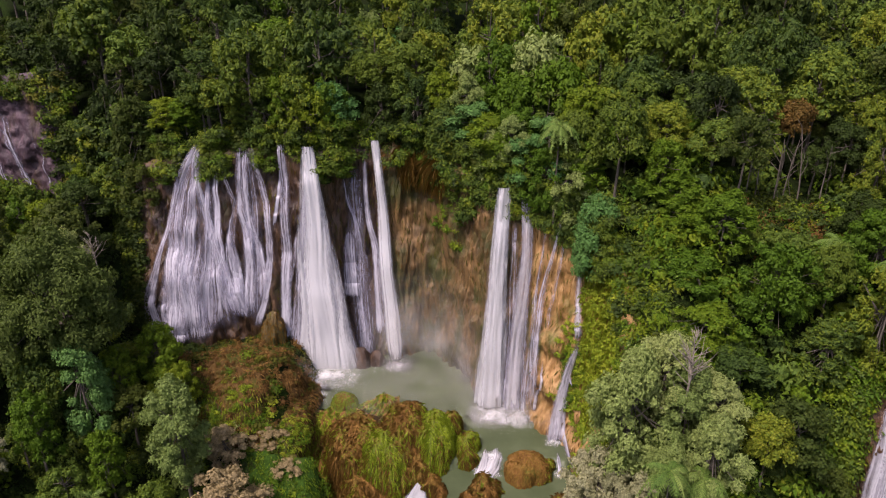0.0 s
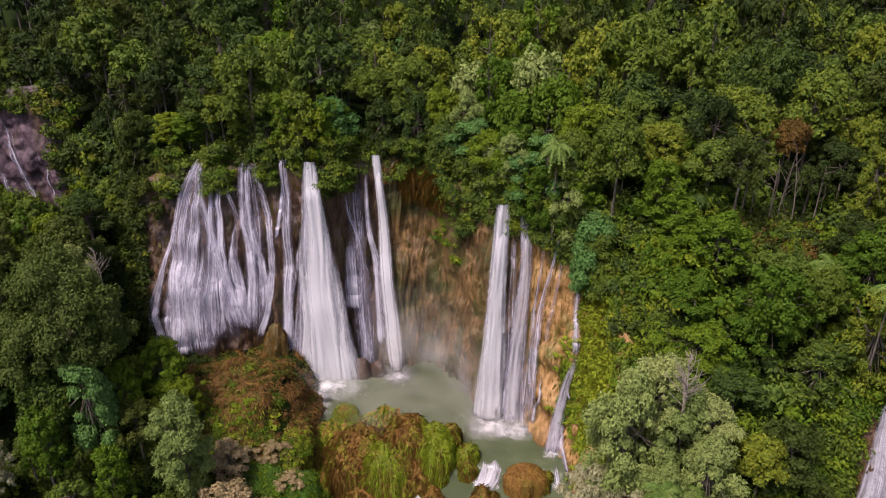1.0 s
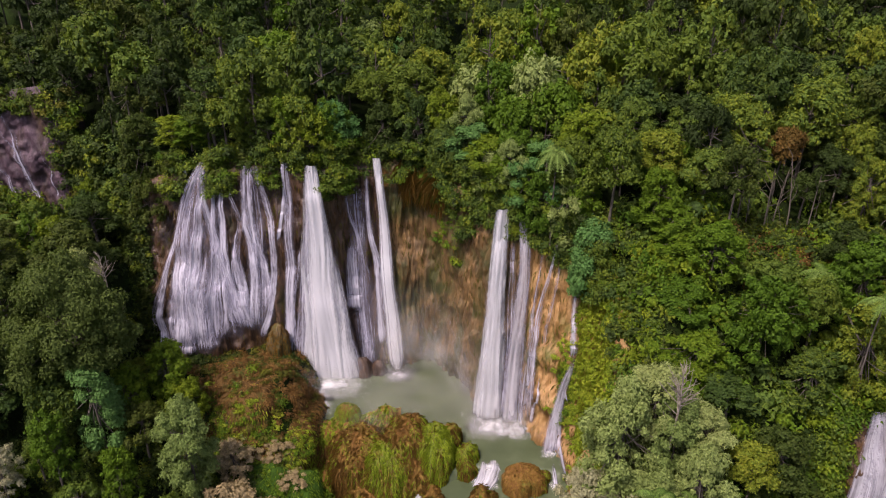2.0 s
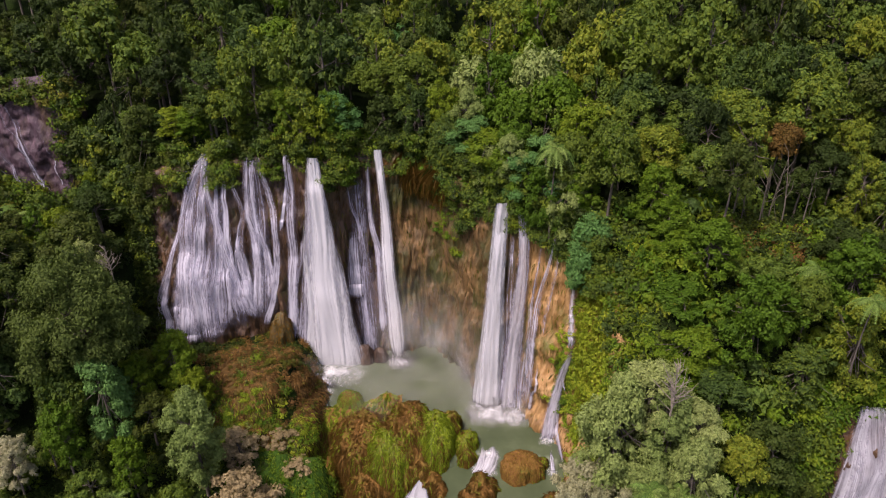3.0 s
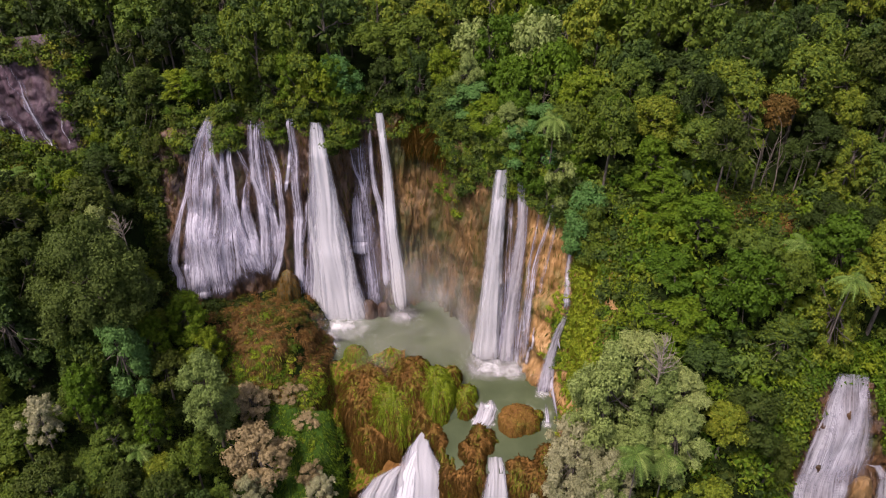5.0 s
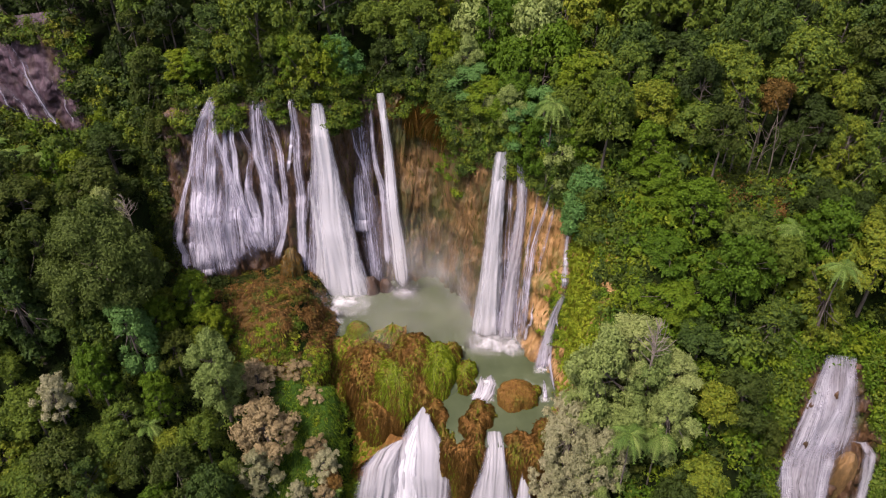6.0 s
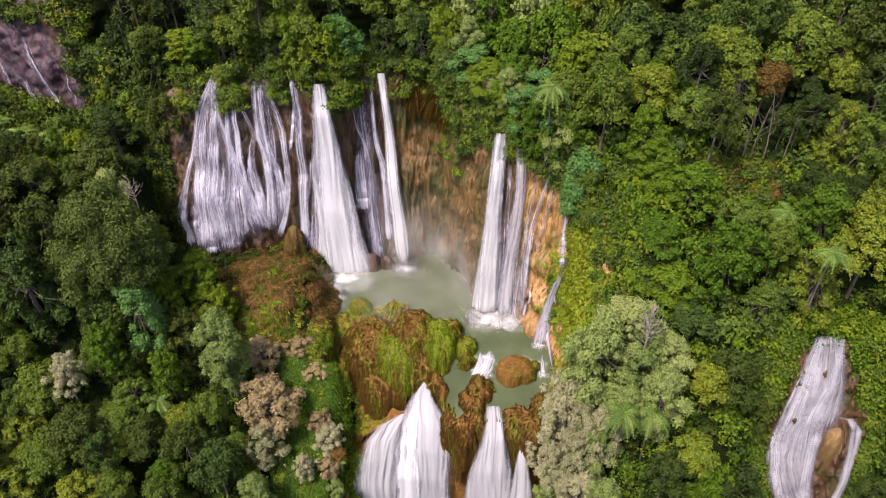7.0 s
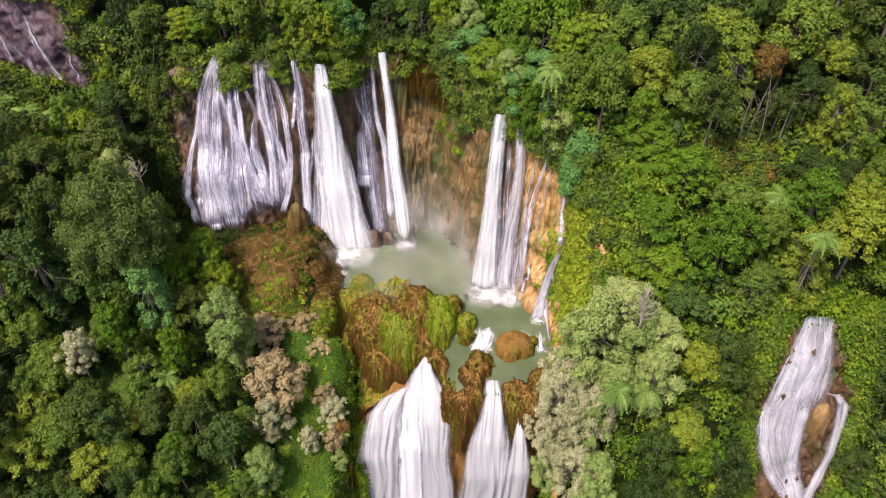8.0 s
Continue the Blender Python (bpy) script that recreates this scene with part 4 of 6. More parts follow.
def build_falls():
    seed = 1.0
    for label, strands in FALLS:
        t = thing("waterfall", label, "waterfall", "falls round the plunge pool")
        for ways, w0, w1, mat, off in strands:
            seed += 1.37
            line = down(ways, off, 0.25 if w1 < 4 and ways[0][0] < -14 else 0.0, seed)
            wide = 2.3 if w1 < 3.2 and ways[0][0] < -14 else 1.6 if w1 < 3.2 else 1.12
            mat = WATER_VEIL if mat is WATER_DENSE and ways[0][0] < -30 else mat
            part("strand", ribbon("strand", line, w0 * wide, w1 * wide, mat, seed, 0.75 if w1 < 3.2 else 0.55, 0.4 if w1 > 2 else 0.2, 56, 1.0, on_rock=rock_y, fade=(1.5 if ways[0][1] > 35 else 3.5, 0.03 if w1 > 3.6 and ways[0][0] > -26 else 0.1)), t)
    lower = thing("waterfall", "broad dense white lower fall over a rounded lip", "waterfall", "lower falls")
    for line, widths, mat, sd, droop in (
            (((-3.2, 96.6, -1.1), (-3.9, 94.5, -1.5), (-4.7, 92, -2.0), (-4.5, 89, -3.2), (-4.0, 86.6, -4.8), (-4.4, 83.8, -8.5), (-4.5, 81.4, -15), (-4.5, 76.5, -46)), (0.7, 1.8, 4.4, 8.0, 11.5, 13.0, 13.2, 13.5), WATER_HEAVY, 51.0, 0.7),
            (((-8.2, 88.6, -3.4), (-10.6, 86.8, -4.4), (-12.2, 84.8, -6.6), (-12.7, 82.7, -10.5), (-13.6, 80.6, -17), (-14.6, 76.0, -46)), (1.5, 5.0, 7.8, 9.0, 11.0, 14.5), WATER_HEAVY, 53.0, 0.6),
            (((-5.2, 91, -2.2), (-6.4, 87.4, -4.0), (-7.2, 84.6, -7.2), (-7.4, 81.2, -14), (-7.4, 75.8, -46)), (1.2, 3.2, 4.4, 5.5, 6.0), WATER_DENSE, 55.0, 0.3)):
        part("strand", ribbon("strand", line, 1, 1, mat, sd, 0.5, 0.45, 76, 1.0, widths=widths, droop=droop), lower)
    lower = thing("waterfall", "narrower white lower fall through the root dam", "waterfall", "lower falls")
    for line, widths, mat, sd in (
            (((9.2, 88.8, -1.2), (9.2, 85.2, -1.25), (9.1, 82.4, -3.4), (8.8, 79.6, -9.5), (8.4, 77.4, -19), (8.2, 76.2, -46)), (3.2, 3.8, 5.2, 9.0, 12.5, 15), WATER_HEAVY, 57.0),
            (((14.6, 82, -4.5), (14.4, 79.5, -8), (14.4, 76.8, -16), (14.4, 75.4, -46)), (1.2, 3.0, 5.4, 7.5), WATER_HEAVY, 58.0)):
        part("strand", ribbon("strand", line, 1, 1, mat, sd, 0.5, 0.45, 56, 1.0, widths=widths, droop=0.3), lower)
    side = thing("waterfall", "steep white side cascade parting round a brown rock", "waterfall", "side cascade")
    for ways, widths, mat, sd in (
            (((59.4, 30.2), (59.7, 28), (60.3, 22.5), (60.4, 17), (60.0, 12)), (5.4, 6.4, 8.8, 11.4, 12.0), WATER_FILM, 61.0),
            (((58.4, 29.8), (58.0, 23), (57.2, 17), (56.6, 10)), (2.4, 3.2, 4.6, 5.0), WATER_SOFT, 62.0),
            (((61.6, 29.8), (61.8, 23), (60.8, 17.5), (60.2, 13)), (1.4, 2.0, 3.4, 5.0), WATER_SOFT, 63.0),
            (((59.4, 18), (58.2, 12.5), (57.9, 7.5), (59.4, 1.5), (61.0, -3), (63.2, -7), (65.6, -11), (66.5, -18)), (10.0, 10.0, 9.6, 8.8, 8.2, 6.8, 6.0, 6.4), WATER_FILM, 64.0),
            (((61.4, 15), (61.2, 9), (61.4, 3), (62.4, -3), (64.2, -8), (65.8, -14)), (3.4, 2.8, 2.8, 3.4, 4.0, 4.6), WATER_SOFT, 65.0),
            (((55.6, 15), (55.2, 10), (56.2, 4), (58.4, -2), (62.0, -8)), (2.0, 2.6, 2.4, 2.6, 3.0), WATER_SOFT, 66.0),
            (((66.6, 15.0), (68.4, 12), (68.9, 7), (68.6, 1.5), (67.6, -5), (66.4, -11), (66.2, -17)), (1.4, 2.6, 3.0, 3.0, 3.4, 4.0, 5.0), WATER_SOFT, 67.0),
            (((62.6, 15.4), (64.6, 15.2), (66.6, 14.4), (68.2, 12.0)), (1.6, 1.4, 1.4, 1.8), WATER_FILM, 69.0)):
        line = [(x, float(bed_y(x, z)) - 0.2, z) for x, z in ways]
        part("strand", ribbon("strand", line, 1, 1, mat, sd, 0.5, 0.4, 90, 1.0, widths=widths, on_rock=bed_flow, fade=(1.0 if ways[0][1] > 28 else 4.0, 0.25)), side)
    trickle = thing("waterfall", "thin white trickles down the bare slab", "waterfall", "slab trickles")
    for i, (x0, z0, x1, z1, w0, w1, mat) in enumerate(((-91.4, 49.5, -86.8, 28.0, 0.5, 2.0, WATER_VEIL), (-90.2, 46.0, -85.6, 27.0, 0.4, 1.4, WATER_THIN), (-95.4, 40.0, -89.0, 27.5, 0.5, 2.6, WATER_THIN),
                                                       (-99.0, 45.0, -92.0, 26.0, 0.5, 2.6, WATER_THIN), (-93.0, 48.5, -88.6, 36.0, 0.3, 0.9, WATER_VEIL), (-84.6, 42.0, -82.6, 31.0, 0.2, 0.7, WATER_THIN))):
        sd = 71.0 + 3.1 * i
        ln = []
        for k in range(15):
            s = k / 14
            x, z = x0 + (x1 - x0) * s + 0.8 * noise.noise((sd, s * 4, 1)), z0 + (z1 - z0) * s
            ln.append((x, float(slab_y(x, z)[0]) - 0.35, z))
        part("strand", ribbon("strand", ln, w0, w1, mat, sd, 0.4, 0.15, 40), trickle)
    step = thing("waterfall", "small white rapid between boulders", "waterfall", "rapids")
    part("strand", ribbon("strand", [(9.0, 101.4, 0.12), (8.6, 99.4, 0.1), (7.6, 97.4, -0.7), (6.6, 95.4, -1.05)], 3.0, 2.4, WATER_SOFT, 81.0, 0.35, 0.35, 30, widths=(1.6, 3.6, 4.6, 3.0)), step)
    part("strand", ribbon("strand", [(7.2, 101.2, 0.2), (7.2, 99.6, 0.25), (6.6, 97.6, -0.5), (5.6, 96.2, -1.0)], 3.0, 2.4, WATER_SOFT, 82.0, 0.35, 0.3, 24, widths=(0.6, 1.4, 2.0, 1.6)), step)
    step = thing("waterfall", "small white rapid at the bank", "waterfall", "rapids")
    part("strand", ribbon("strand", [(19.6, 100.5, 0.2), (19.6, 98.6, -0.3), (19.6, 96.6, -1.0)], 0.7, 1.5, WATER_VEIL, 83.0, 0.4, 0.25, 16), step)


build_falls()
for c, rx, ry, rise in (((-23.0, 122.6), 8.0, 5.0, 0.9), ((-24.2, 116.5), 3.0, 5.4, 0.4), ((-9.3, 126.6), 3.2, 2.4, 0.5), ((9.4, 110.8), 6.6, 4.6, 0.7), ((13.6, 109.6), 5.0, 3.6, 0.5), ((19.2, 103.4), 2.0, 1.8, 0.3), ((7.2, 97.2), 3.0, 2.6, 0.5), ((8.4, 99.8), 2.2, 1.6, 0.3), ((19.5, 96.6), 1.2, 1.2, 0.1)):
    patch("foam", "white foam spreading from the foot of a fall", 0.12 if c[1] > 98 else -1.15, c, rx, ry, FOAM, "foam", 0.35, rise)


# ---- trees ----
rng = random.Random(11)


def rand_dir(up=-0.35):
    while True:
        v = Vector((rng.gauss(0, 1), rng.gauss(0, 1), rng.gauss(0, 1))).normalized()
        if v.z > up:
            return v


ICO = None


def ico():
    global ICO
    if ICO is None:
        bm = bmesh.new()
        bmesh.ops.create_icosphere(bm, subdivisions=1, radius=1.0)
        ICO = ([v.co.copy() for v in bm.verts], [tuple(v.index for v in f.verts) for f in bm.faces])
        bm.free()
    return ICO


def tube(verts, faces, line, radii, sides=6):
    base = len(verts)
    for i, (p, r) in enumerate(zip(line, radii)):
        a = line[min(i + 1, len(line) - 1)] - line[max(i - 1, 0)]
        a.normalize()
        s = a.cross(Vector((0.3, 1, 0.2))).normalized()
        q = a.cross(s)
        for k in range(sides):
            ang = 2 * math.pi * k / sides
            verts.append(p + (s * math.cos(ang) + q * math.sin(ang)) * r)
    for i in range(len(line) - 1):
        for k in range(sides):
            m = (k + 1) % sides
            faces.append((base + i * sides + k, base + i * sides + m, base + (i + 1) * sides + m, base + (i + 1) * sides + k))


def leaf(verts, faces, p, nrm, size, slim=0.75, hang=0.35):
    """One spray of leaves: a pointed blade lying across nrm, its tip drooping."""
    t = nrm.cross(Vector((rng.uniform(-1, 1), rng.uniform(-1, 1), rng.uniform(-1, 1))))
    if t.length < 1e-3:
        t = Vector((1, 0, 0))
    t.normalize()
    s = nrm.cross(t) * size * slim * 0.5
    b = len(verts)
    q = p - t * size * 0.5
    verts.extend((q - s, q + s, p + t * size * 0.6 - nrm * size * hang * rng.random()))
    faces.append((b, b + 1, b + 2))


def crown_mesh(name, mat, clumps, cover, size, core=0.62, rough=0.42):
    """A crown of clumps (centre, radius): an added solid core in the leaf colour that stops light and, over the outside
    of it, enough leaf sprays to cover it.
    """
    verts, faces = [], []
    iv, jf = ico()
    # filler cores, added to block light through the crown
    for c, r in clumps if core else ():
        b = len(verts)
        for v in iv:
            k = core + 0.3 * noise.noise(v * 2.3 + c)
            verts.append(c + Vector((v.x, v.y, v.z * 0.85)) * r * k)
        faces.extend(tuple(b + i for i in f) for f in jf)
    near = [[(q, 0.74 * s) for q, s in clumps if q is not c and (q - c).length < s + r] for c, r in clumps]
    for (c, r), others in zip(clumps, near):
        for _ in range(int(cover * 7.0 * r * r / (0.375 * size * size))):
            d = rand_dir(-0.35)
            k = 0.92 + rough * noise.noise(d * 2.1 + c) + rough * 0.7 * noise.noise(d * 5.5 + c) + rng.gauss(0, 0.10)
            p = c + Vector((d.x, d.y, d.z * 0.9)) * r * k
            if any((p - q).length_squared < s * s for q, s in others):
                continue
            n = (d + Vector((0, 0, 0.35)) + Vector((rng.gauss(0, 1), rng.gauss(0, 1), rng.gauss(0, 1))) * 0.36).normalized()
            leaf(verts, faces, p, n, size * rng.uniform(0.65, 1.4))
    me = mesh_of(name, verts, faces, mat, smooth=False)
    for i in range(len(clumps) * len(jf) if core else 0):
        me.polygons[i].use_smooth = True
    return me


# crown forms: share of bare trunk, how far the lumps reach down, least and greatest lump against the crown, how far out they sit
FORMS = {"round": (0.34, -0.45, 0.25, 0.40, 0.72), "flat": (0.38, -0.25, 0.22, 0.34, 0.78), "tall": (0.12, -0.85, 0.26, 0.40, 0.70), "open": (0.34, -0.4, 0.18, 0.30, 0.86), "ragged": (0.10, -0.85, 0.13, 0.25, 0.84)}


def make_tree(kind, mat, h, rad, form="round", lumps=24, cover=1.0, size=0.42, bark=BARK, label=""):
    """Trunk, limbs and a domed crown of one tree, its foot at the origin."""
    bare, least, small, large, out = FORMS[form]
    low = bare * h
    verts, faces = [], []
    lean = Vector((rng.uniform(-0.8, 0.8), rng.uniform(-0.8, 0.8), 0))
    top = Vector((lean.x, lean.y, h * 0.82))
    line = [Vector((0, 0, -1.5)), Vector((lean.x * 0.2, lean.y * 0.1, h * 0.25)), Vector((lean.x * 0.5, lean.y * 0.7, h * 0.55)), top]
    r0 = 0.017 * h
    tube(verts, faces, line, [r0 * 1.3, r0, r0 * 0.7, r0 * 0.2], 7)
    mid = low + (h - low) * (0.45 if form in ("tall", "round", "ragged") else 0.3)
    clumps = []
    odd = rng.uniform(0, 50)
    bough = [rng.uniform(0.72, 1.28) for _ in range(5)]
    turn = rng.uniform(0, 6.28)
    for i in range(lumps):
        zz = 1 - (1 - least) * (i + 0.5) / lumps
        a = i * 2.39996 + rng.uniform(-0.35, 0.35)
        ring = math.sqrt(max(0.0, 1 - zz * zz)) if zz > 0 or form not in ("tall", "ragged") else math.sqrt(max(0.0, 1 - 0.5 * zz * zz))
        # five boughs of unlike reach, with hollows between them
        w = (a + turn) / 1.2566
        lobe = bough[int(w) % 5] * (0.84 + 0.26 * math.sin(math.pi * (w % 1)))
        if i > 3 and rng.random() < 0.12:
            continue
        r = rad * (rng.uniform(small, large) if rng.random() < 0.7 else rng.uniform(0.5 * small, small))
        f = out * rng.uniform(0.75, 1.2) * lobe * (1 + 0.3 * noise.noise((odd + math.cos(a) * 0.9, math.sin(a) * 0.9, zz * 1.3)))
        if form == "ragged" and rng.random() < 0.3:
            f, r = f * 0.6, r * 1.4
        z = mid + (h - mid - r * 0.8) * zz * rng.uniform(0.72, 1.06) * (0.6 + 0.4 * lobe) if zz > 0 else mid + (mid - low) * zz
        clumps.append((Vector((lean.x * z / h + rad * ring * f * math.cos(a), lean.y * z / h + rad * ring * f * math.sin(a), z)), r))
    for c, r in clumps[::2]:
        a = line[2].lerp(top, rng.uniform(-0.3, 0.6))
        m = a.lerp(c, 0.5) + Vector((0, 0, -0.2))
        tube(verts, faces, [a, m, c], [r0 * 0.4, r0 * 0.26, r0 * 0.1], 4)
    trunk = mesh_of("trunk", verts, faces, bark)
    crown = crown_mesh("crown", mat, clumps, cover, size)
    t = thing("tree", label, "tree")
    part("trunk", trunk, t)
    part("crown", crown, t)
    return t


def make_palm(label, h, n=13, length=4.2, mat=FROND):
    t = thing("palm", label, "palm")
    v, f = [], []
    tube(v, f, [Vector((0, 0, -1)), Vector((0.2, 0.1, h * 0.5)), Vector((0.1, 0.3, h))], [0.14, 0.11, 0.1], 7)
    part("trunk", mesh_of("trunk", v, f, BARK), t)
    for i in range(n):
        v, f = [], []
        a = 2 * math.pi * i / n + rng.uniform(-0.2, 0.2)
        lift = rng.uniform(0.15, 1.0)
        out = Vector((math.cos(a), math.sin(a), 0))
        side = Vector((-out.y, out.x, 0))
        L = length * rng.uniform(0.8, 1.1)
        spine = []
        for k in range(8):
            s = k / 7
            spine.append(Vector((0.1, 0.3, h)) + out * L * s * (1 - 0.12 * s) + Vector((0, 0, L * (lift * 0.7 * s - 0.75 * s * s))))
        for k in range(1, 8):
            w = L * 0.26 * math.sin(min(1, k / 7 + 0.12) * math.pi * 0.92)
            for sgn in (-1, 1):
                for m in range(2):
                    p = spine[k - 1].lerp(spine[k], 0.5 * m)
                    ax = (spine[k] - spine[k - 1]).normalized()
                    tip = p + side * sgn * w + ax * w * 0.6 - Vector((0, 0, w * 0.35))
                    b = len(v)
                    v.extend((p, p + ax * 0.24, tip))
                    f.append((b, b + 1, b + 2))
        tube(v, f, spine, [0.05] * 7 + [0.01], 3)
        part("frond", mesh_of("frond", v, f, mat, smooth=False), t)
    return t


def make_dead(label, h):
    t = thing("dead_tree", label, "dead tree")
    v, f = [], []
    tube(v, f, [Vector((0, 0, -1)), Vector((0.3, 0, h * 0.5)), Vector((0.1, 0.4, h))], [0.15, 0.11, 0.03], 6)
    for i in range(30):
        a = rng.uniform(0, 6.28)
        z = h * rng.uniform(0.3, 0.95)
        p = Vector((0.2, 0.1, z))
        L = h * rng.uniform(0.25, 0.5) * (1.2 - z / h)
        o = Vector((math.cos(a), math.sin(a), 0.7))
        q = p + o * L * 0.6
        tube(v, f, [p, q, q + Vector((math.cos(a + 0.6), math.sin(a + 0.6), 0.9)) * L * 0.6], [0.07, 0.045, 0.02], 4)
        tube(v, f, [q, q + Vector((math.cos(a - 0.7), math.sin(a - 0.7), 0.4)) * L * 0.5], [0.04, 0.015], 4)
    part("trunk", mesh_of("trunk", v, f, DEADWOOD), t)
    return t


def make_stem(label, h):
    t = thing("bare_stem", label, "bare stem")
    v, f = [], []
    bend = Vector((rng.uniform(-1.6, 1.6), rng.uniform(-1.0, 0.4), 0))
    line = [Vector((0, 0, -1)), bend * 0.15 + Vector((0, 0, h * 0.3)), bend * 0.5 + Vector((0, 0, h * 0.65)), bend + Vector((0, 0, h))]
    tube(v, f, line, [0.13, 0.11, 0.08, 0.03], 6)
    for k in range(5):
        p = line[1].lerp(line[3], 0.15 + 0.17 * k)
        a = rng.uniform(0, 6.28)
        q = p + Vector((math.cos(a), math.sin(a), rng.uniform(0.5, 1.4))) * rng.uniform(0.7, 1.6)
        tube(v, f, [p, q, q + Vector((math.cos(a + 0.7), math.sin(a + 0.7), 0.8)) * 0.9], [0.05, 0.035, 0.012], 4)
    part("trunk", mesh_of("trunk", v, f, BARK), t)
    v, f = [], []
    p = line[3]
    tube(v, f, [p, p + Vector((0.5, -0.4, -h * 0.3)), p + Vector((0.3, -0.5, -h * 0.7)), Vector((0.9, -0.6, -0.5))], [0.03, 0.03, 0.03, 0.03], 4)
    part("creeper", mesh_of("creeper", v, f, BARK), t)
    return t


# models, each placed many times over
MODELS, TALL = {}, {}


def model(kind, mat, h, rad, form, lumps, cover, size, label, bark=BARK):
    MODELS.setdefault(kind, []).append(make_tree("tree", mat, h, rad, form, lumps, cover, size, bark, label))
    TALL.setdefault(kind, []).append(h)


model("round", LEAF_GREEN, 15, 4.8, "round", 30, 1.0, 0.40, "broad-leaved forest tree with a lumpy green crown")
model("round", LEAF_GREEN, 13.5, 4.2, "round", 26, 1.0, 0.38, "rounded green forest tree with dense foliage")
model("round", LEAF_GREEN, 16, 4.4, "ragged", 74, 0.9, 0.38, "tall green forest tree with a deep crown")
model("round", LEAF_GREEN, 14, 5.4, "flat", 34, 1.0, 0.42, "spreading green forest tree with a flat crown")
model("round", LEAF_GREEN, 15, 5.0, "open", 36, 1.0, 0.46, "loose-crowned green forest tree with large leaves")
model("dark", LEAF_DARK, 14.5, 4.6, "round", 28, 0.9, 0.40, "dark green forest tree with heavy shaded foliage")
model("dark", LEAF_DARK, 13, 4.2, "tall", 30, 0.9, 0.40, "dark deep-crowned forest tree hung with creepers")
model("vine", LEAF_BRIGHT, 12, 4.2, "ragged", 80, 0.95, 0.35, "bright green tree smothered in climbing vines")
model("vine", LEAF_BRIGHT, 11, 4.6, "ragged", 84, 0.95, 0.36, "bright yellow-green tree overgrown with creepers")
model("pale", LEAF_PALE, 13, 4.4, "ragged", 84, 1.0, 0.27, "pale grey-green tree with fine feathery foliage")
model("silver", LEAF_SILVER, 11, 4.2, "ragged", 80, 1.0, 0.27, "silvery green tree with fine whitish foliage")
model("teal", LEAF_TEAL, 13, 3.9, "tall", 34, 1.1, 0.32, "blue-green tree with a compact rounded crown")
model("dry", LEAF_DRY, 8, 3.8, "ragged", 64, 1.1, 0.27, "buff-brown flowering tree with a flat crown")
model("broad", LEAF_OLIVE, 24, 8.6, "open", 96, 0.95, 0.36, "great spreading tree with layered dull green foliage and bare limbs")
model("rust", LEAF_RUST, 10, 3.2, "round", 24, 1.1, 0.34, "rust-orange leaved tree among green ones")
# lighter models for the woods beyond
FAR = {}
for kind, mat, rows in (("round", LEAF_GREEN, ((15, 4.8, "round"), (16, 4.6, "tall"), (14, 5.4, "flat"), (13.5, 4.4, "open"))), ("dark", LEAF_DARK, ((14.5, 4.6, "round"), (13, 4.4, "tall"))),
                        ("vine", LEAF_BRIGHT, ((13, 4.4, "tall"), (12, 4.6, "round"))), ("pale", LEAF_PALE, ((13, 4.4, "round"),)), ("teal", LEAF_TEAL, ((13, 4.0, "tall"),))):
    FAR[kind] = []
    for hh, rr, form in rows:
        t = make_tree("tree", mat, hh, rr, form, 22, 0.85, 0.60)
        FAR[kind].append([c.data for c in t.children])
        for o in (*t.children, t):
            bpy.data.objects.remove(o)
MODELS["palm"], TALL["palm"] = [make_palm("feathery green palm rising from the forest", 8.0)], [9.2]
MODELS["fern"], TALL["fern"] = [make_palm("pale yellow-green feathery tree fern on the rim", 10.0, 22, 3.4)], [11.0]
MODELS["banana"], TALL["banana"] = [make_palm("low pale green fan palm with spreading fronds", 3.5, 11, 3.4)], [4.3]
MODELS["dead"], TALL["dead"] = [make_dead("bare grey leafless tree with forked branches", 8.0)], [8.6]
MODELS["stem"], TALL["stem"] = [make_stem("slender bare grey stem with a few crooked branches", 9.0), make_stem("leaning bare pale stem hung with a thin creeper", 8.0)], [9.0, 8.0]
used = set()


def plant(kind, x, y, scale=1.0, z=None, i=None, turn=None, tall=1.0):
    pick = MODELS[kind][rng.randrange(len(MODELS[kind])) if i is None else i]
    z = ground_height(x, y) if z is None else z
    a = rng.uniform(0, 6.28) if turn is None else turn
    m = Matrix.Translation((x, y, z)) @ Matrix.Rotation(a, 4, "Z")
    if pick.name not in used:
        used.add(pick.name)
        ob = pick
        ob.matrix_basis = m
    else:
        ob = copy_thing(pick, m)
    ob.scale = (scale, scale, scale * tall)
    return ob


planted = []


def place(kind, x, y, scale, top, i=None):
    """A tree that stands out: its crown's size and the height that its top reaches."""
    i = rng.randrange(min(3, len(MODELS[kind]))) if i is None else i
    g = ground_height(x, y)
    high = min(1.4 * scale * TALL[kind][i], max(0.55 * scale * TALL[kind][i], top - g))
    planted.append((x, y, (2.2 if kind in ("palm", "banana", "dead", "fern", "stem") else 5.6) * scale))
    plant(kind, x, y, scale, top - high, i, tall=high / (scale * TALL[kind][i]))


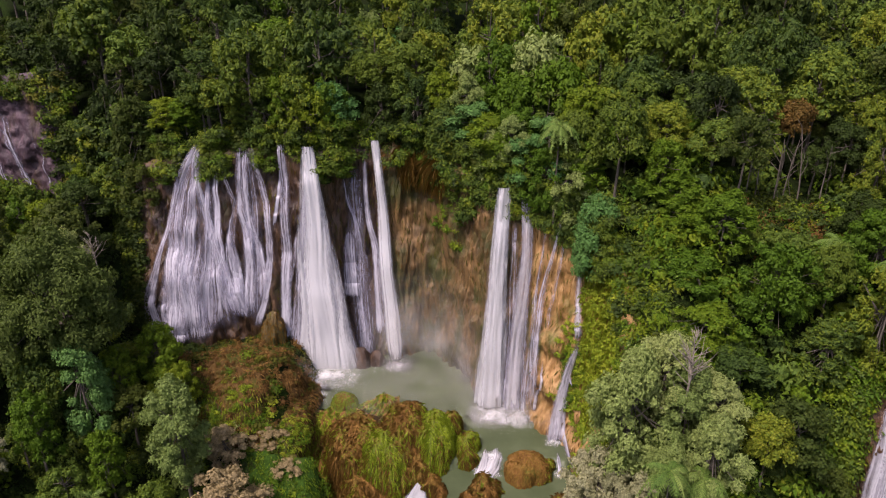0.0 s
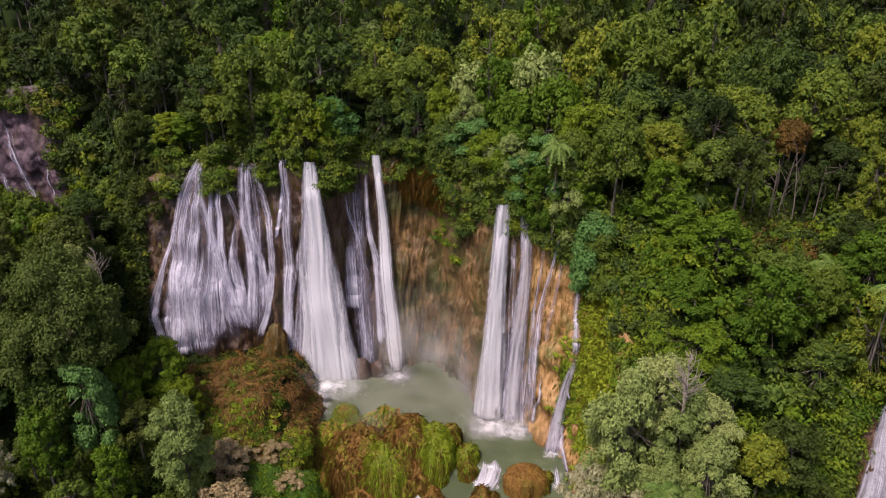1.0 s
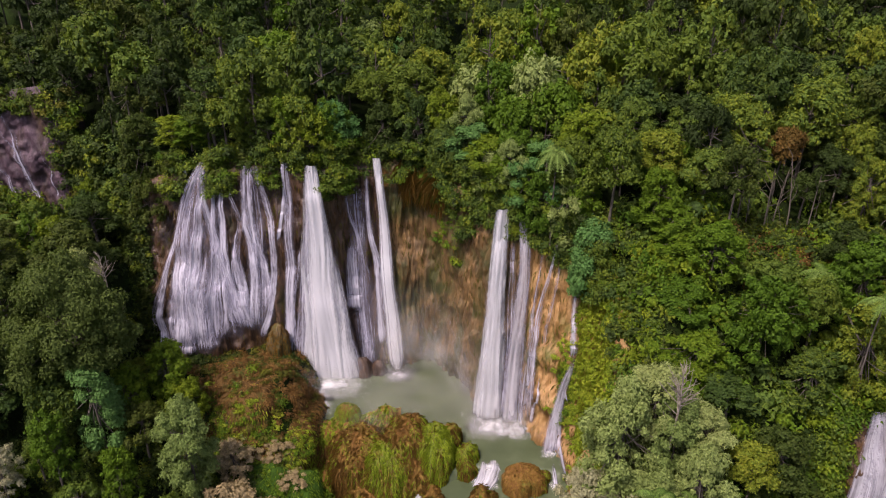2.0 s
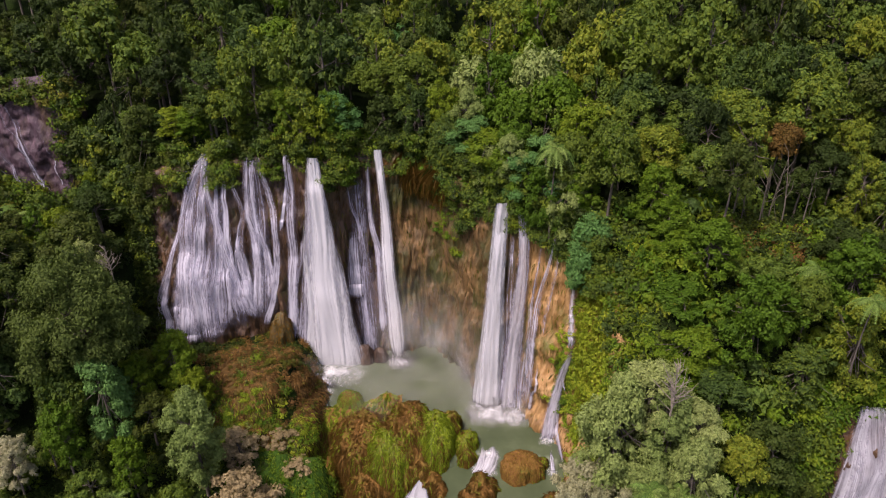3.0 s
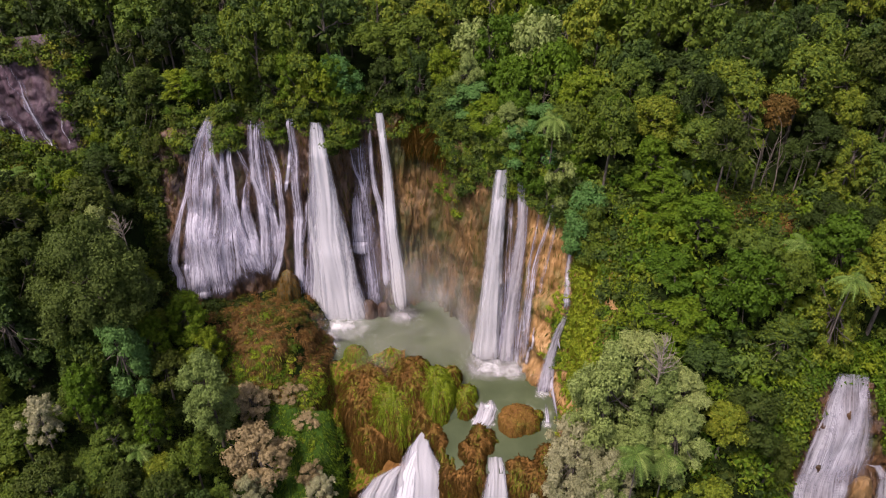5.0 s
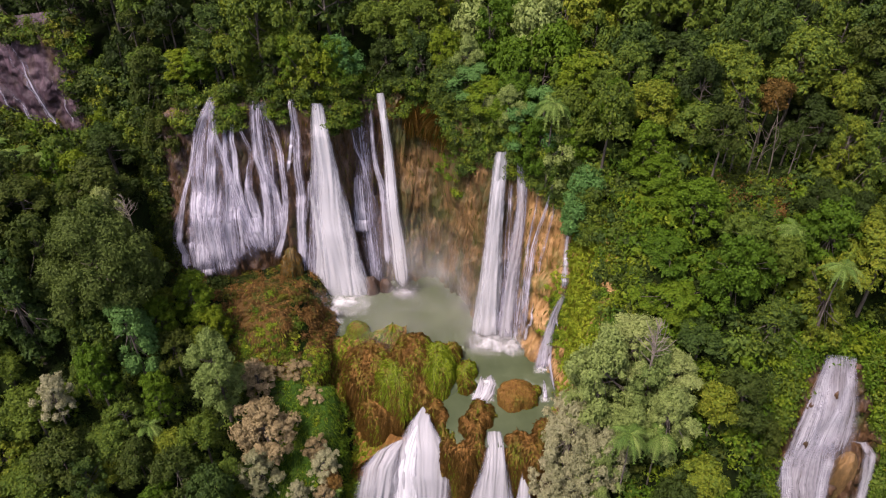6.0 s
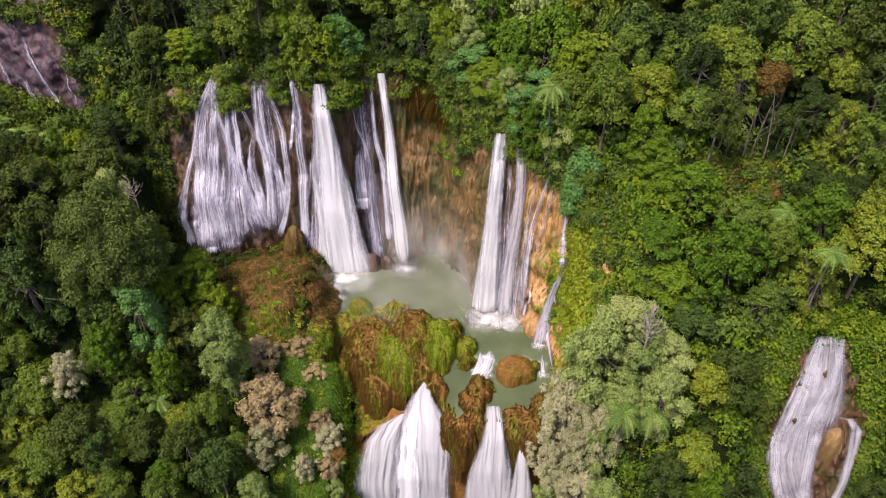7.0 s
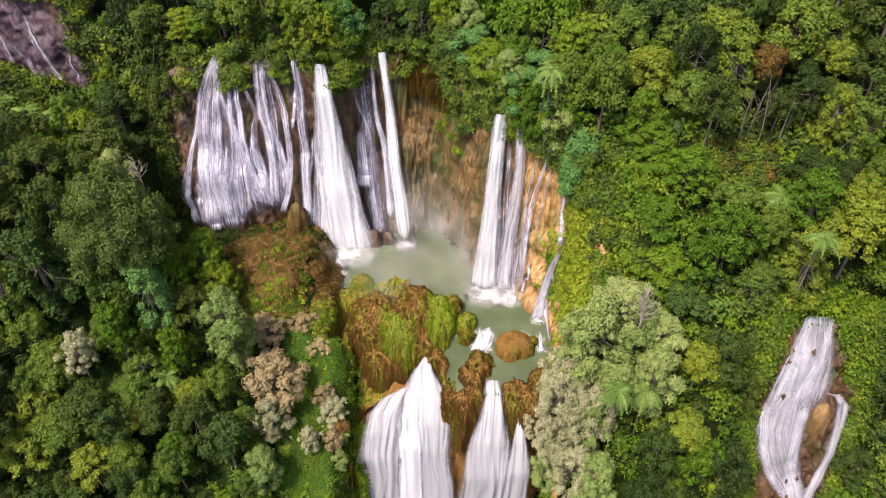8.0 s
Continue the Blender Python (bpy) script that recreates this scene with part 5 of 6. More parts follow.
# trees that stand out, space by space: kind, x, y, size, height of the top
LEFT_BANK = (("teal", -55.4, 94.6, 1.05, 26.5), ("pale", -40.5, 91.5, 1.2, 23.0), ("dry", -35.6, 97.0, 0.95, 8.4), ("dry", -32.6, 87, 1.6, 8.0), ("dry", -26.0, 95.6, 0.7, 2.8), ("silver", -22.5, 84, 0.7, -1.0), ("rust", -21, 81.5, 0.6, -4), ("dry", -24, 86.5, 0.6, 0), ("dry", -22, 79.5, 0.55, -4.5), ("pale", -20.5, 77, 0.4, -7.5), ("banana", -19.8, 80.5, 0.6, -6.5), ("silver", -26, 78.5, 0.5, -2.5),
             ("dry", -29.8, 100.4, 0.8, 5.0), ("silver", -33.4, 80.8, 0.85, 2.5), ("pale", -34, 73, 0.9, 0), ("round", -41, 76, 0.9, 5), ("vine", -51.6, 89.6, 0.8, 14.5), ("vine", -61, 89.2, 0.85, 21.5), ("silver", -67, 84.8, 0.7, 18.5),
             ("round", -43.3, 84.8, 0.85, 9.5), ("banana", -53, 86, 1.2, 6.0), ("dark", -50, 97, 0.8, 16))
LEFT_SLOPE = (("banana", -88, 133, 1.5, 33), ("banana", -95, 136, 1.4, 34), ("banana", -83, 135, 1.4, 32.5), ("broad", -59.5, 102.0, 1.0, 41), ("dark", -78, 114, 1.1, 38), ("dark", -71.5, 105, 1.15, 38), ("dark", -69, 134, 1.0, 36.5),
              ("dark", -67, 128, 0.8, 30), ("dark", -58, 136.5, 0.9, 40), ("dead", -58, 112, 0.8, 37), ("vine", -74, 145, 0.8, 37), ("round", -71, 138, 0.85, 37))
RIGHT_BANK = (("silver", 22.5, 66, 1.0, 12), ("pale", 25.5, 63.5, 1.0, 14), ("silver", 24.6, 71, 0.9, 22.5), ("silver", 20.5, 72.5, 0.9, 10), ("pale", 26.2, 81, 1.0, 35), ("pale", 31, 76.5, 0.95, 36), ("silver", 23, 73, 0.85, 21), ("silver", 20.6, 79, 0.85, 13), ("pale", 28, 72, 0.85, 27), ("pale", 34.5, 76, 0.9, 34), ("pale", 23.8, 76.5, 1.3, 38), ("pale", 28.5, 79, 1.1, 38.5), ("silver", 20.2, 76, 1.1, 22), ("silver", 21.5, 83, 0.95, 15.5), ("silver", 21, 69, 0.95, 16.5), ("pale", 24, 70, 0.9, 21), ("dead", 29.5, 74.5, 1.0, 41.5), ("palm", 26.7, 67.2, 1.0, 28),
              ("palm", 31.8, 69.6, 1.0, 25), ("pale", 33, 71.5, 1.0, 32), ("silver", 18.6, 79.5, 0.8, 2.5), ("pale", 19.5, 74.5, 0.9, -1), ("round", 38.7, 80.4, 0.9, 34.5), ("dark", 47, 78.6, 0.8, 22.5), ("round", 50, 82.2, 0.95, 38), ("palm", 54, 78.6, 0.9, 49.5))
RIGHT_SLOPE = (("palm", 53.5, 91.5, 1.0, 45.5), ("palm", 71, 109, 1.0, 49), ("rust", 54.8, 115.5, 0.9, 58.5), ("teal", 24.2, 109.4, 0.95, 44.5), ("fern", 18.3, 114.0, 1.3, 55.6), ("vine", 16.5, 117, 0.85, 50), ("pale", 20.8, 114.2, 0.9, 52), ("vine", 33.0, 107, 0.9, 54.5), ("vine", 35.0, 104, 0.9, 50), ("vine", 36, 101, 0.9, 47),
               ("round", 27, 110.5, 1.0, 60), ("vine", 39.8, 97, 1.1, 50), ("vine", 44.4, 87, 1.1, 47), ("vine", 34.8, 100.5, 1.0, 44), ("vine", 35.6, 93, 1.0, 42), ("vine", 35.2, 86, 1.0, 38), ("round", 21.5, 116, 1.0, 56))
RIM_TREES = (("vine", 8.3, 126, 1.1, 52.5), ("pale", 0.8, 136, 0.8, 51), ("round", -36, 138.5, 1.45, 66), ("round", -45, 141, 1.1, 62), ("teal", -21.5, 138.6, 1.05, 55), ("pale", 4.4, 132.5, 0.7, 58.5),
             ("round", -5, 143.5, 1.1, 61.5), ("vine", 13, 124, 1.0, 55), ("round", -29, 139, 1.0, 58), ("round", -13, 146, 1.1, 60), ("pale", -1, 139.5, 0.8, 54), ("vine", 15.5, 121, 0.9, 50))
HOLLOW = (("stem", 46.2, 107.0, 1.0, 53, 0), ("stem", 48.0, 107.6, 0.9, 52, 1), ("stem", 50.6, 106.8, 1.1, 54, 0), ("stem", 54.6, 107.4, 1.1, 54.5, 1), ("stem", 57.4, 106.5, 1.0, 53, 0), ("stem", 52.4, 108, 0.9, 53, 1))
for rows in (LEFT_BANK, LEFT_SLOPE, RIGHT_BANK, RIGHT_SLOPE, RIM_TREES, HOLLOW):
    for row in rows:
        place(*row)
# trees that lean out over the rim, all along it
for i in range(3, 66, 2):
    a, b = Vector(tuple(rim_line[i])), Vector(tuple(rim_line[i + 1]))
    if 31 <= i <= 36:
        continue
    n = Vector((-(b.y - a.y), b.x - a.x, 0)).normalized()
    p = a + n * rng.uniform(1.2, 3.4)
    kind, form = rng.choice((("vine", 0), ("vine", 1), ("round", 2), ("teal", 0), ("vine", 1), ("pale", 0)) if a.x > 2 else (("round", 2), ("round", 2), ("round", 0), ("dark", 1), ("vine", 0), ("vine", 0), ("round", 1)))
    place(kind, p.x, p.y, rng.uniform(0.75, 1.1), a.z + rng.uniform(8, 15), form)


class Joined:
    """Many copies of some meshes, gathered into one object of kind stuff."""

    def __init__(self):
        self.co, self.loops, self.starts, self.mats, self.tones, self.slots, self.nv, self.nl = [], [], [], [], [], [], 0, 0

    def add(self, me, m, tone):
        n, k, p = len(me.vertices), len(me.loops), len(me.polygons)
        co, lo, st = np.empty(n * 3, np.float32), np.empty(k, np.int32), np.empty(p, np.int32)
        me.vertices.foreach_get("co", co)
        me.loops.foreach_get("vertex_index", lo)
        me.polygons.foreach_get("loop_start", st)
        mm = np.array(m)
        self.co.append(co.reshape(-1, 3) @ mm[:3, :3].T + mm[:3, 3])
        self.loops.append(lo + self.nv)
        self.starts.append(st + self.nl)
        mat = me.materials[0]
        if mat not in self.slots:
            self.slots.append(mat)
        self.mats.append(np.full(p, self.slots.index(mat), np.int32))
        self.tones.append(np.full(n, tone, np.float32))
        self.nv, self.nl = self.nv + n, self.nl + k

    def make(self, name, label, category):
        me = bpy.data.meshes.new(name)
        starts = np.concatenate(self.starts)
        me.vertices.add(self.nv)
        me.loops.add(self.nl)
        me.polygons.add(len(starts))
        me.vertices.foreach_set("co", np.concatenate(self.co).astype(np.float32).ravel())
        me.loops.foreach_set("vertex_index", np.concatenate(self.loops))
        me.polygons.foreach_set("loop_start", starts)
        for m in self.slots:
            me.materials.append(m)
        me.polygons.foreach_set("material_index", np.concatenate(self.mats))
        me.attributes.new("tone", "FLOAT", "POINT").data.foreach_set("value", np.concatenate(self.tones))
        me.update(calc_edges=True)
        me.validate()
        return tagged(new(name, me), label, category, kind="stuff")


woods, scrub = Joined(), Joined()


def scatter():
    def free(x, y, r):
        return all(abs(px - x) > 9 or abs(py - y) > 9 or (px - x) ** 2 + (py - y) ** 2 > ((0.6 if y < 150 else 0.66) * (pr + r)) ** 2 for px, py, pr in planted)
    tries = []
    for _ in range(12000):
        y = rng.uniform(38, 206)
        half = 92 + 0.42 * max(0, y - 130)
        tries.append((rng.uniform(-half, half), y))
    xs, ys = np.array([t[0] for t in tries]), np.array([t[1] for t in tries])
    D, H = basin_depth(xs, ys), height(xs, ys)
    singles = 0
    for x, y, d, h in zip(xs, ys, D, H):
        if d < 0:
            if x > -63 and y > 108 or x > -44 and y > 91 or x > -27 or x > -34 and y < 78:
                continue
        elif d < 1.0 and x > -66:
            continue
        if 49.5 < x < 73 and y < 82.5 or h < -40 or -112 < x < -76 and 139 < y < 154 or -112 < x < -81 and 129 < y < 140:
            continue
        if 43.5 < x < 58.5 and 95 < y < 107.5 or 22 < x < 32 and 84 < y < 108:
            continue
        # dark leaf colour stands in for the gloom of the lower left ravine
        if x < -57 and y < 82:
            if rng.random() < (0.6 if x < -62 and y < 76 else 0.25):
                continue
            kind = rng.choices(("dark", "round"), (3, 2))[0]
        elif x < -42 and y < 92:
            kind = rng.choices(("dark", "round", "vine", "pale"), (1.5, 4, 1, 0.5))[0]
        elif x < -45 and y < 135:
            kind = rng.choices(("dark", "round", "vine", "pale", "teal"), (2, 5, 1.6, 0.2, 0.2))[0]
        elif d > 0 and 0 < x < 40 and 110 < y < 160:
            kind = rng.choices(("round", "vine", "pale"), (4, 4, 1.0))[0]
        # mostly dark leaves: the lower right slope's shade is put into their colour
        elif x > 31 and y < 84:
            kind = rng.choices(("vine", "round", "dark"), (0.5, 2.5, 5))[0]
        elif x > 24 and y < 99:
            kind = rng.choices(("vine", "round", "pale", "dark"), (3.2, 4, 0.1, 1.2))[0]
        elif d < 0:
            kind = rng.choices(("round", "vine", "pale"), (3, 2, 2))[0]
        # dark leaves dim the outer far hills, a vignette put into the colour
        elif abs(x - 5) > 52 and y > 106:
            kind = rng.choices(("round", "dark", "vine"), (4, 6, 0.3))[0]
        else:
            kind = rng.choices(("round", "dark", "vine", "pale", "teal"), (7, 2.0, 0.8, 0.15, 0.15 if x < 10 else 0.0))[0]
        sc = rng.choice((rng.uniform(0.65, 0.95), rng.uniform(0.9, 1.4))) * (0.7 if d < 0 and x > -46 else 1.0) * (0.85 if x > 24 and y < 100 else 1.0) * (0.48 if x < -70 and 112 < y < 152 else 1.0)
        if not free(x, y, 4.2 * sc):
            continue
        planted.append((x, y, 4.2 * sc))
        if y < 126 and singles < 265:
            plant(kind, x, y, sc, float(h), rng.randrange(3) if kind == "round" and x > 0 else None, tall=rng.uniform(0.8, 1.5) if x > 24 else rng.uniform(0.8, 1.35))
            singles += 1
        else:
            pick = FAR[kind][rng.randrange(len(FAR[kind]))]
            m = Matrix.Translation((x, y, h)) @ Matrix.Rotation(rng.uniform(0, 6.28), 4, "Z") @ Matrix.Diagonal((sc, sc, sc * rng.uniform(0.7, 1.65), 1))
            tone = rng.random()
            for me in pick:
                woods.add(me, m, tone)
    woods.make("forest", "dense green canopy of the forest behind the falls", "forest")


scatter()


def clump_mesh(name, mat, rad, blades, size, flat=0.8, up=0.3):
    """A low leafy clump without a stem."""
    verts, faces = [], []
    iv, jf = ico()
    verts.extend(Vector((v.x, v.y, v.z * flat)) * rad * 0.5 for v in iv)
    faces.extend(jf)
    for _ in range(blades):
        d = rand_dir(-0.3)
        n = (d + Vector((0, 0, up)) + Vector((rng.gauss(0, 1), rng.gauss(0, 1), rng.gauss(0, 1))) * 0.45).normalized()
        leaf(verts, faces, Vector((d.x, d.y, d.z * flat)) * rad * rng.uniform(0.7, 1.2), n, size * rng.uniform(0.7, 1.4))
    return mesh_of(name, verts, faces, mat, smooth=False)


CLUMPS = {"green": clump_mesh("clump", LEAF_GREEN, 1.5, 80, 0.40), "bright": clump_mesh("clump", LEAF_BRIGHT, 1.4, 86, 0.36),
          "dark": clump_mesh("clump", LEAF_DARK, 1.5, 56, 0.50), "grass": clump_mesh("clump", GRASS, 1.1, 60, 0.40, 0.5),
          "rust": clump_mesh("clump", LEAF_SCRUB, 1.1, 66, 0.32, 0.7), "moss": clump_mesh("clump", MOSS, 1.1, 60, 0.36, 0.6),
          "pale": clump_mesh("clump", LEAF_PALE, 1.0, 60, 0.30)}


def drop(kind, x, y, z, s):
    m = Matrix.Translation((x, y, z)) @ Matrix.Rotation(rng.uniform(0, 6.28), 4, "Z") @ Matrix.Diagonal((s, s, s, 1))
    scrub.add(CLUMPS[kind], m, rng.random())


def undergrowth():
    n = 2300
    ys = np.array([rng.uniform(46, 172) for _ in range(n)])
    xs = np.array([rng.uniform(-1, 1) * (90 + 0.3 * max(0, y - 130)) for y in ys])
    D, H = basin_depth(xs, ys), height(xs, ys)
    for x, y, d, h in zip(xs, ys, D, H):
        if h < -32 or d < 0 and x > -17 or -1.2 < d < 0.0 and x > -62:
            continue
        if 51 < x < 72 and y < 81 or -112 < x < -78 and 144 < y < 152 or d > 5 and y > 115 and rng.random() < 0.88:
            continue
        if d < 0 and x > -46 and y > 98:
            kind = rng.choices(("rust", "moss", "grass", "green"), (4, 3, 0.7, 0.5))[0]
        elif d < 0 and x > -32:
            kind = rng.choices(("grass", "bright"), (4, 1))[0]
        # dark clumps colour in the shade of the left slope and the hollow
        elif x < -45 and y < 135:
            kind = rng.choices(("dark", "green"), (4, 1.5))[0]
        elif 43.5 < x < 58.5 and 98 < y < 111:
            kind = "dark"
        elif x > 22 and y < 118:
            kind = rng.choices(("bright", "green", "dark"), (3, 2, 1))[0]
        else:
            kind = rng.choices(("green", "dark"), (2, 2))[0]
        drop(kind, x, y, h + 0.3, rng.uniform(0.7, 1.5) * (0.7 if kind in ("rust", "grass") else 1))
    # the dark-only lot at lower left colours in the ravine's shade
    for x0, x1, y0, y1, kinds, count in ((-33, -16, 62, 99, ("grass", "bright", "bright", "green"), 330), (-47, -24, 99, 123, ("rust", "rust", "rust", "moss"), 460), (-60, -24, 114, 127, ("dark", "moss", "rust"), 260),
                                         (-42, -29, 95, 110, ("bright", "grass"), 160), (25, 92, 50, 112, ("bright", "green", "dark"), 380), (28, 88, 50, 84, ("bright", "green", "dark"), 220), (-92, -46, 45, 84, ("dark",), 160), (-70, -38, 84, 106, ("dark", "green", "green"), 260)):
        px = np.array([rng.uniform(x0, x1) for _ in range(count)])
        py = np.array([rng.uniform(y0, y1) for _ in range(count)])
        for x, y, h in zip(px, py, height(px, py)):
            if h > -38 and not (50.5 < x < 72.5 and y < 81):
                drop(rng.choice(kinds), x, y, h + 0.1, rng.uniform(0.5, 1.0) * (1.15 if abs(x) > 40 or x > 0 else 1.0))
    # grass at the left edge of the lower fall
    for _ in range(110):
        k = rng.random()
        drop(rng.choice(("grass", "bright")), -16.9 - 1.2 * k + rng.uniform(-1.4, 0.5), 84.5 - 9 * k, -11.5 - 20 * k, rng.uniform(0.6, 1.1))
    for _ in range(90):
        p = cliff_grid[rng.randrange(50, 95), int(rng.uniform(12.1, 13.6) * cliff_per)]
        drop("grass", p[0] - 0.3, p[1], p[2], rng.uniform(0.6, 1.1))
    # low growth in the hollow under the ridge
    for _ in range(150):
        x, y = rng.uniform(42.5, 59), rng.uniform(94, 107)
        drop(rng.choice(("green", "dark", "bright", "rust")), x, y, ground_height(x, y) + 0.2, rng.uniform(0.6, 1.3))
    # grass down the strip between the cliff and the ridge
    for _ in range(420):
        x, y = rng.uniform(24.5, 31.5), rng.uniform(84, 108)
        if float(basin_depth(np.array([x]), np.array([y]))[0]) > -0.5:
            drop("grass" if rng.random() < 0.85 else "bright", x, y, ground_height(x, y) + 0.2, rng.uniform(0.5, 0.95))
    # a carpet of creepers over the right slope
    for _ in range(300):
        x, y = rng.uniform(25, 84), rng.uniform(60, 112)
        if not (49 < x < 74 and y < 82 or 43.5 < x < 58.5 and 99 < y < 110):
            drop(rng.choice(("bright", "bright", "green")), x, y, ground_height(x, y) + rng.uniform(0.5, 2.0), rng.uniform(1.3, 2.1))
    # bushes that hang over the rim beside the falls
    for x0, x1, z0, z1, count in ((-45.2, -40.2, 37.8, 44, 70), (-23, -17.5, 37.5, 45.5, 100), (-35.2, -31.4, 39.5, 45.5, 50), (-29, -26.2, 42, 45.5, 20), (-11, -7.5, 40, 45, 26), (11.6, 12.9, 40, 43.5, 10), (15.6, 21.6, 36, 41.5, 90),
                                  (23.2, 26, 31.5, 39, 70), (6.5, 8.8, 40, 44, 26), (-55, -49.5, 36, 42.5, 44), (-7.5, 0, 40.5, 45.5, 40), (0, 7, 39, 45, 70), (2.5, 6, 31, 35, 10)):
        for _ in range(count):
            x, z = rng.uniform(x0, x1), z1 + 2.0 - (z1 + 2.0 - z0) * rng.random() ** 1.2
            drop(rng.choice(("green", "green", "green", "bright", "dark")), x, rock_y(x, min(z, z1)) - rng.uniform(0.2, 2.2), z, rng.uniform(0.5, 1.05))
    for _ in range(520):
        i = rng.randrange(len(rim_line) - 1)
        a, b = rim_line[i], rim_line[i + 1]
        n = Vector((-(b[1] - a[1]), b[0] - a[0], 0)).normalized()
        off = rng.uniform(0.2, 5.0)
        p = Vector(tuple(a)).lerp(Vector(tuple(b)), rng.random()) + n * off
        z = max(a[2], ground_height(p.x, p.y)) if off > 2.5 else a[2] + rng.uniform(-1.2, 1.0)
        drop(rng.choice(("green", "green", "dark", "bright")), p.x, p.y, z, rng.uniform(0.7, 1.4))
    # mostly dark clumps: overhang shade put into the leaf colour
    for _ in range(130):
        x = rng.uniform(-82, -62)
        y = 151.8 + (x + 80) * -0.6 if x > -80 else 151.5
        drop(rng.choice(("dark", "dark", "green")), x, y - rng.uniform(0, 3), rng.uniform(22, 46), rng.uniform(0.9, 1.6))
    for k in range(46):
        x, y = rng.gauss(-36.3, 2.4), rng.gauss(107.0, 2.2)
        drop("bright" if k % 3 else "pale", x, y, ground_height(x, y) + 0.5 + 0.4 * (k % 3 == 0), rng.uniform(0.6, 0.95) * (1 if k % 3 else 0.5))
    for me in SCRUB_ON:
        for p in rng.choices(me.polygons, [q.area for q in me.polygons], k=1000):
            c = p.center
            if p.normal.z > 0 and c.z > 0:
                if (c.x + 36.5) ** 2 + (c.y - 107.5) ** 2 < 8 and rng.random() < 0.5:
                    drop("pale", c.x, c.y, c.z + 0.5, rng.uniform(0.15, 0.28))
                green = 0.05 + (106.5 - c.y) * 0.25 + 0.7 * noise.noise(c * 0.15)
                drop(rng.choice(("bright", "grass")) if rng.random() < green else rng.choice(("rust", "rust", "rust", "moss")), c.x, c.y, c.z + 0.1, rng.uniform(0.3, 0.65))
    # the sides of the cascade's bed
    for _ in range(200):
        k = rng.random()
        x, z = (rng.uniform(-116, -77), rng.uniform(47.5, 53)) if k < 0.55 else (rng.uniform(-81.5, -76.5), rng.uniform(24, 50))
        drop(rng.choice(("dark", "moss", "green", "bright")), x, float(slab_y(x, z)[0]) + rng.uniform(-0.5, 2.5), z, rng.uniform(0.8, 1.5))
    for _ in range(560):
        z = rng.uniform(-16, 29)
        left, right = np.interp(z, (-3, 10.5, 20, 30), (55.6, 52.8, 54.2, 56.2)), np.interp(z, (-3, 11.7, 21.8, 30), (71.6, 71.2, 66.8, 63.2))
        x = rng.choice((left - 7 * rng.random() ** 1.5, right + 8 * rng.random() ** 1.5))
        drop(rng.choice(("bright", "green")), x, float(bed_y(x, z)) - 0.4, z, rng.uniform(0.8, 1.5))
    for _ in range(60):
        drop("bright", rng.uniform(50, 73), rng.uniform(79.5, 83), rng.uniform(28, 31), rng.uniform(0.8, 1.3))
    for _ in range(260):
        x, y = rng.uniform(-114, -80), rng.uniform(126, 148)
        drop(rng.choice(("dark", "green", "green", "bright", "moss")), x, y, ground_height(x, y) + rng.uniform(0.2, 1.2), rng.uniform(0.9, 1.9))
    for _ in range(460):
        x, y = rng.uniform(71.5, 92), rng.uniform(58, 81)
        drop(rng.choice(("dark", "green", "bright")), x, y, ground_height(x, y) + rng.uniform(0.2, 1.5), rng.uniform(1.0, 2.0))
    # bushes and creepers along the rim, and down the overgrown ends of the cliff
    nu = cliff_grid.shape[1]
    for _ in range(520):
        i = rng.randrange(nu)
        u = i / cliff_per
        p = cliff_grid[rng.randrange(88, 96), i]
        if 6.0 < u < 7.2 and rng.random() < 0.5:
            continue
        drop(rng.choice(("green", "green", "bright", "dark")), p[0] + rng.uniform(-1, 1), p[1] + rng.uniform(-0.3, 2.5), p[2] + rng.uniform(-0.8, 1.2), rng.uniform(0.35, 1.25))
    # the cliff's left end gets dark leaves, its shade being put into colour
    for _ in range(900):
        i = rng.choice((rng.randrange(0, int(0.9 * cliff_per)), rng.randrange(int(11.5 * cliff_per), nu), rng.randrange(int(11.7 * cliff_per), nu)))
        p = cliff_grid[rng.randrange(4, 96), i]
        left = p[0] < 0
        drop(rng.choice(("dark", "dark", "dark", "dark", "green") if left else ("grass",) if i < 13.2 * cliff_per else ("bright", "bright", "green", "grass")), p[0], p[1] - 0.2, p[2], rng.uniform(0.6, 1.2) * (1.0 if left or i > 13.2 * cliff_per else 0.6))
    for u0, u1, v0, v1, kind, count in ((7.2, 7.9, 0.62, 0.8, "bright", 26), (10.9, 11.5, 0.25, 0.6, "grass", 70), (11.0, 11.6, 0.2, 0.5, "bright", 40), (6.0, 6.9, 0.86, 0.95, "rust", 40), (7.3, 8.2, 0.82, 0.96, "green", 50), (8.3, 12.0, 0.9, 0.995, "green", 170), (11.2, 12.4, 0.2, 0.95, "grass", 260)):
        for _ in range(count):
            p = cliff_grid[int(rng.uniform(v0, v1) * 95), int(rng.uniform(u0, u1) * cliff_per)]
            drop(kind, p[0], p[1], p[2], rng.uniform(0.4, 0.9))
    scrub.make("undergrowth", "leafy green undergrowth, creepers and dry scrub", "undergrowth")


undergrowth()
for kind in MODELS:
    for ob in MODELS[kind]:
        if ob.name not in used:
            plant(kind, rng.uniform(-20, 20), rng.uniform(160, 175), 0.9)


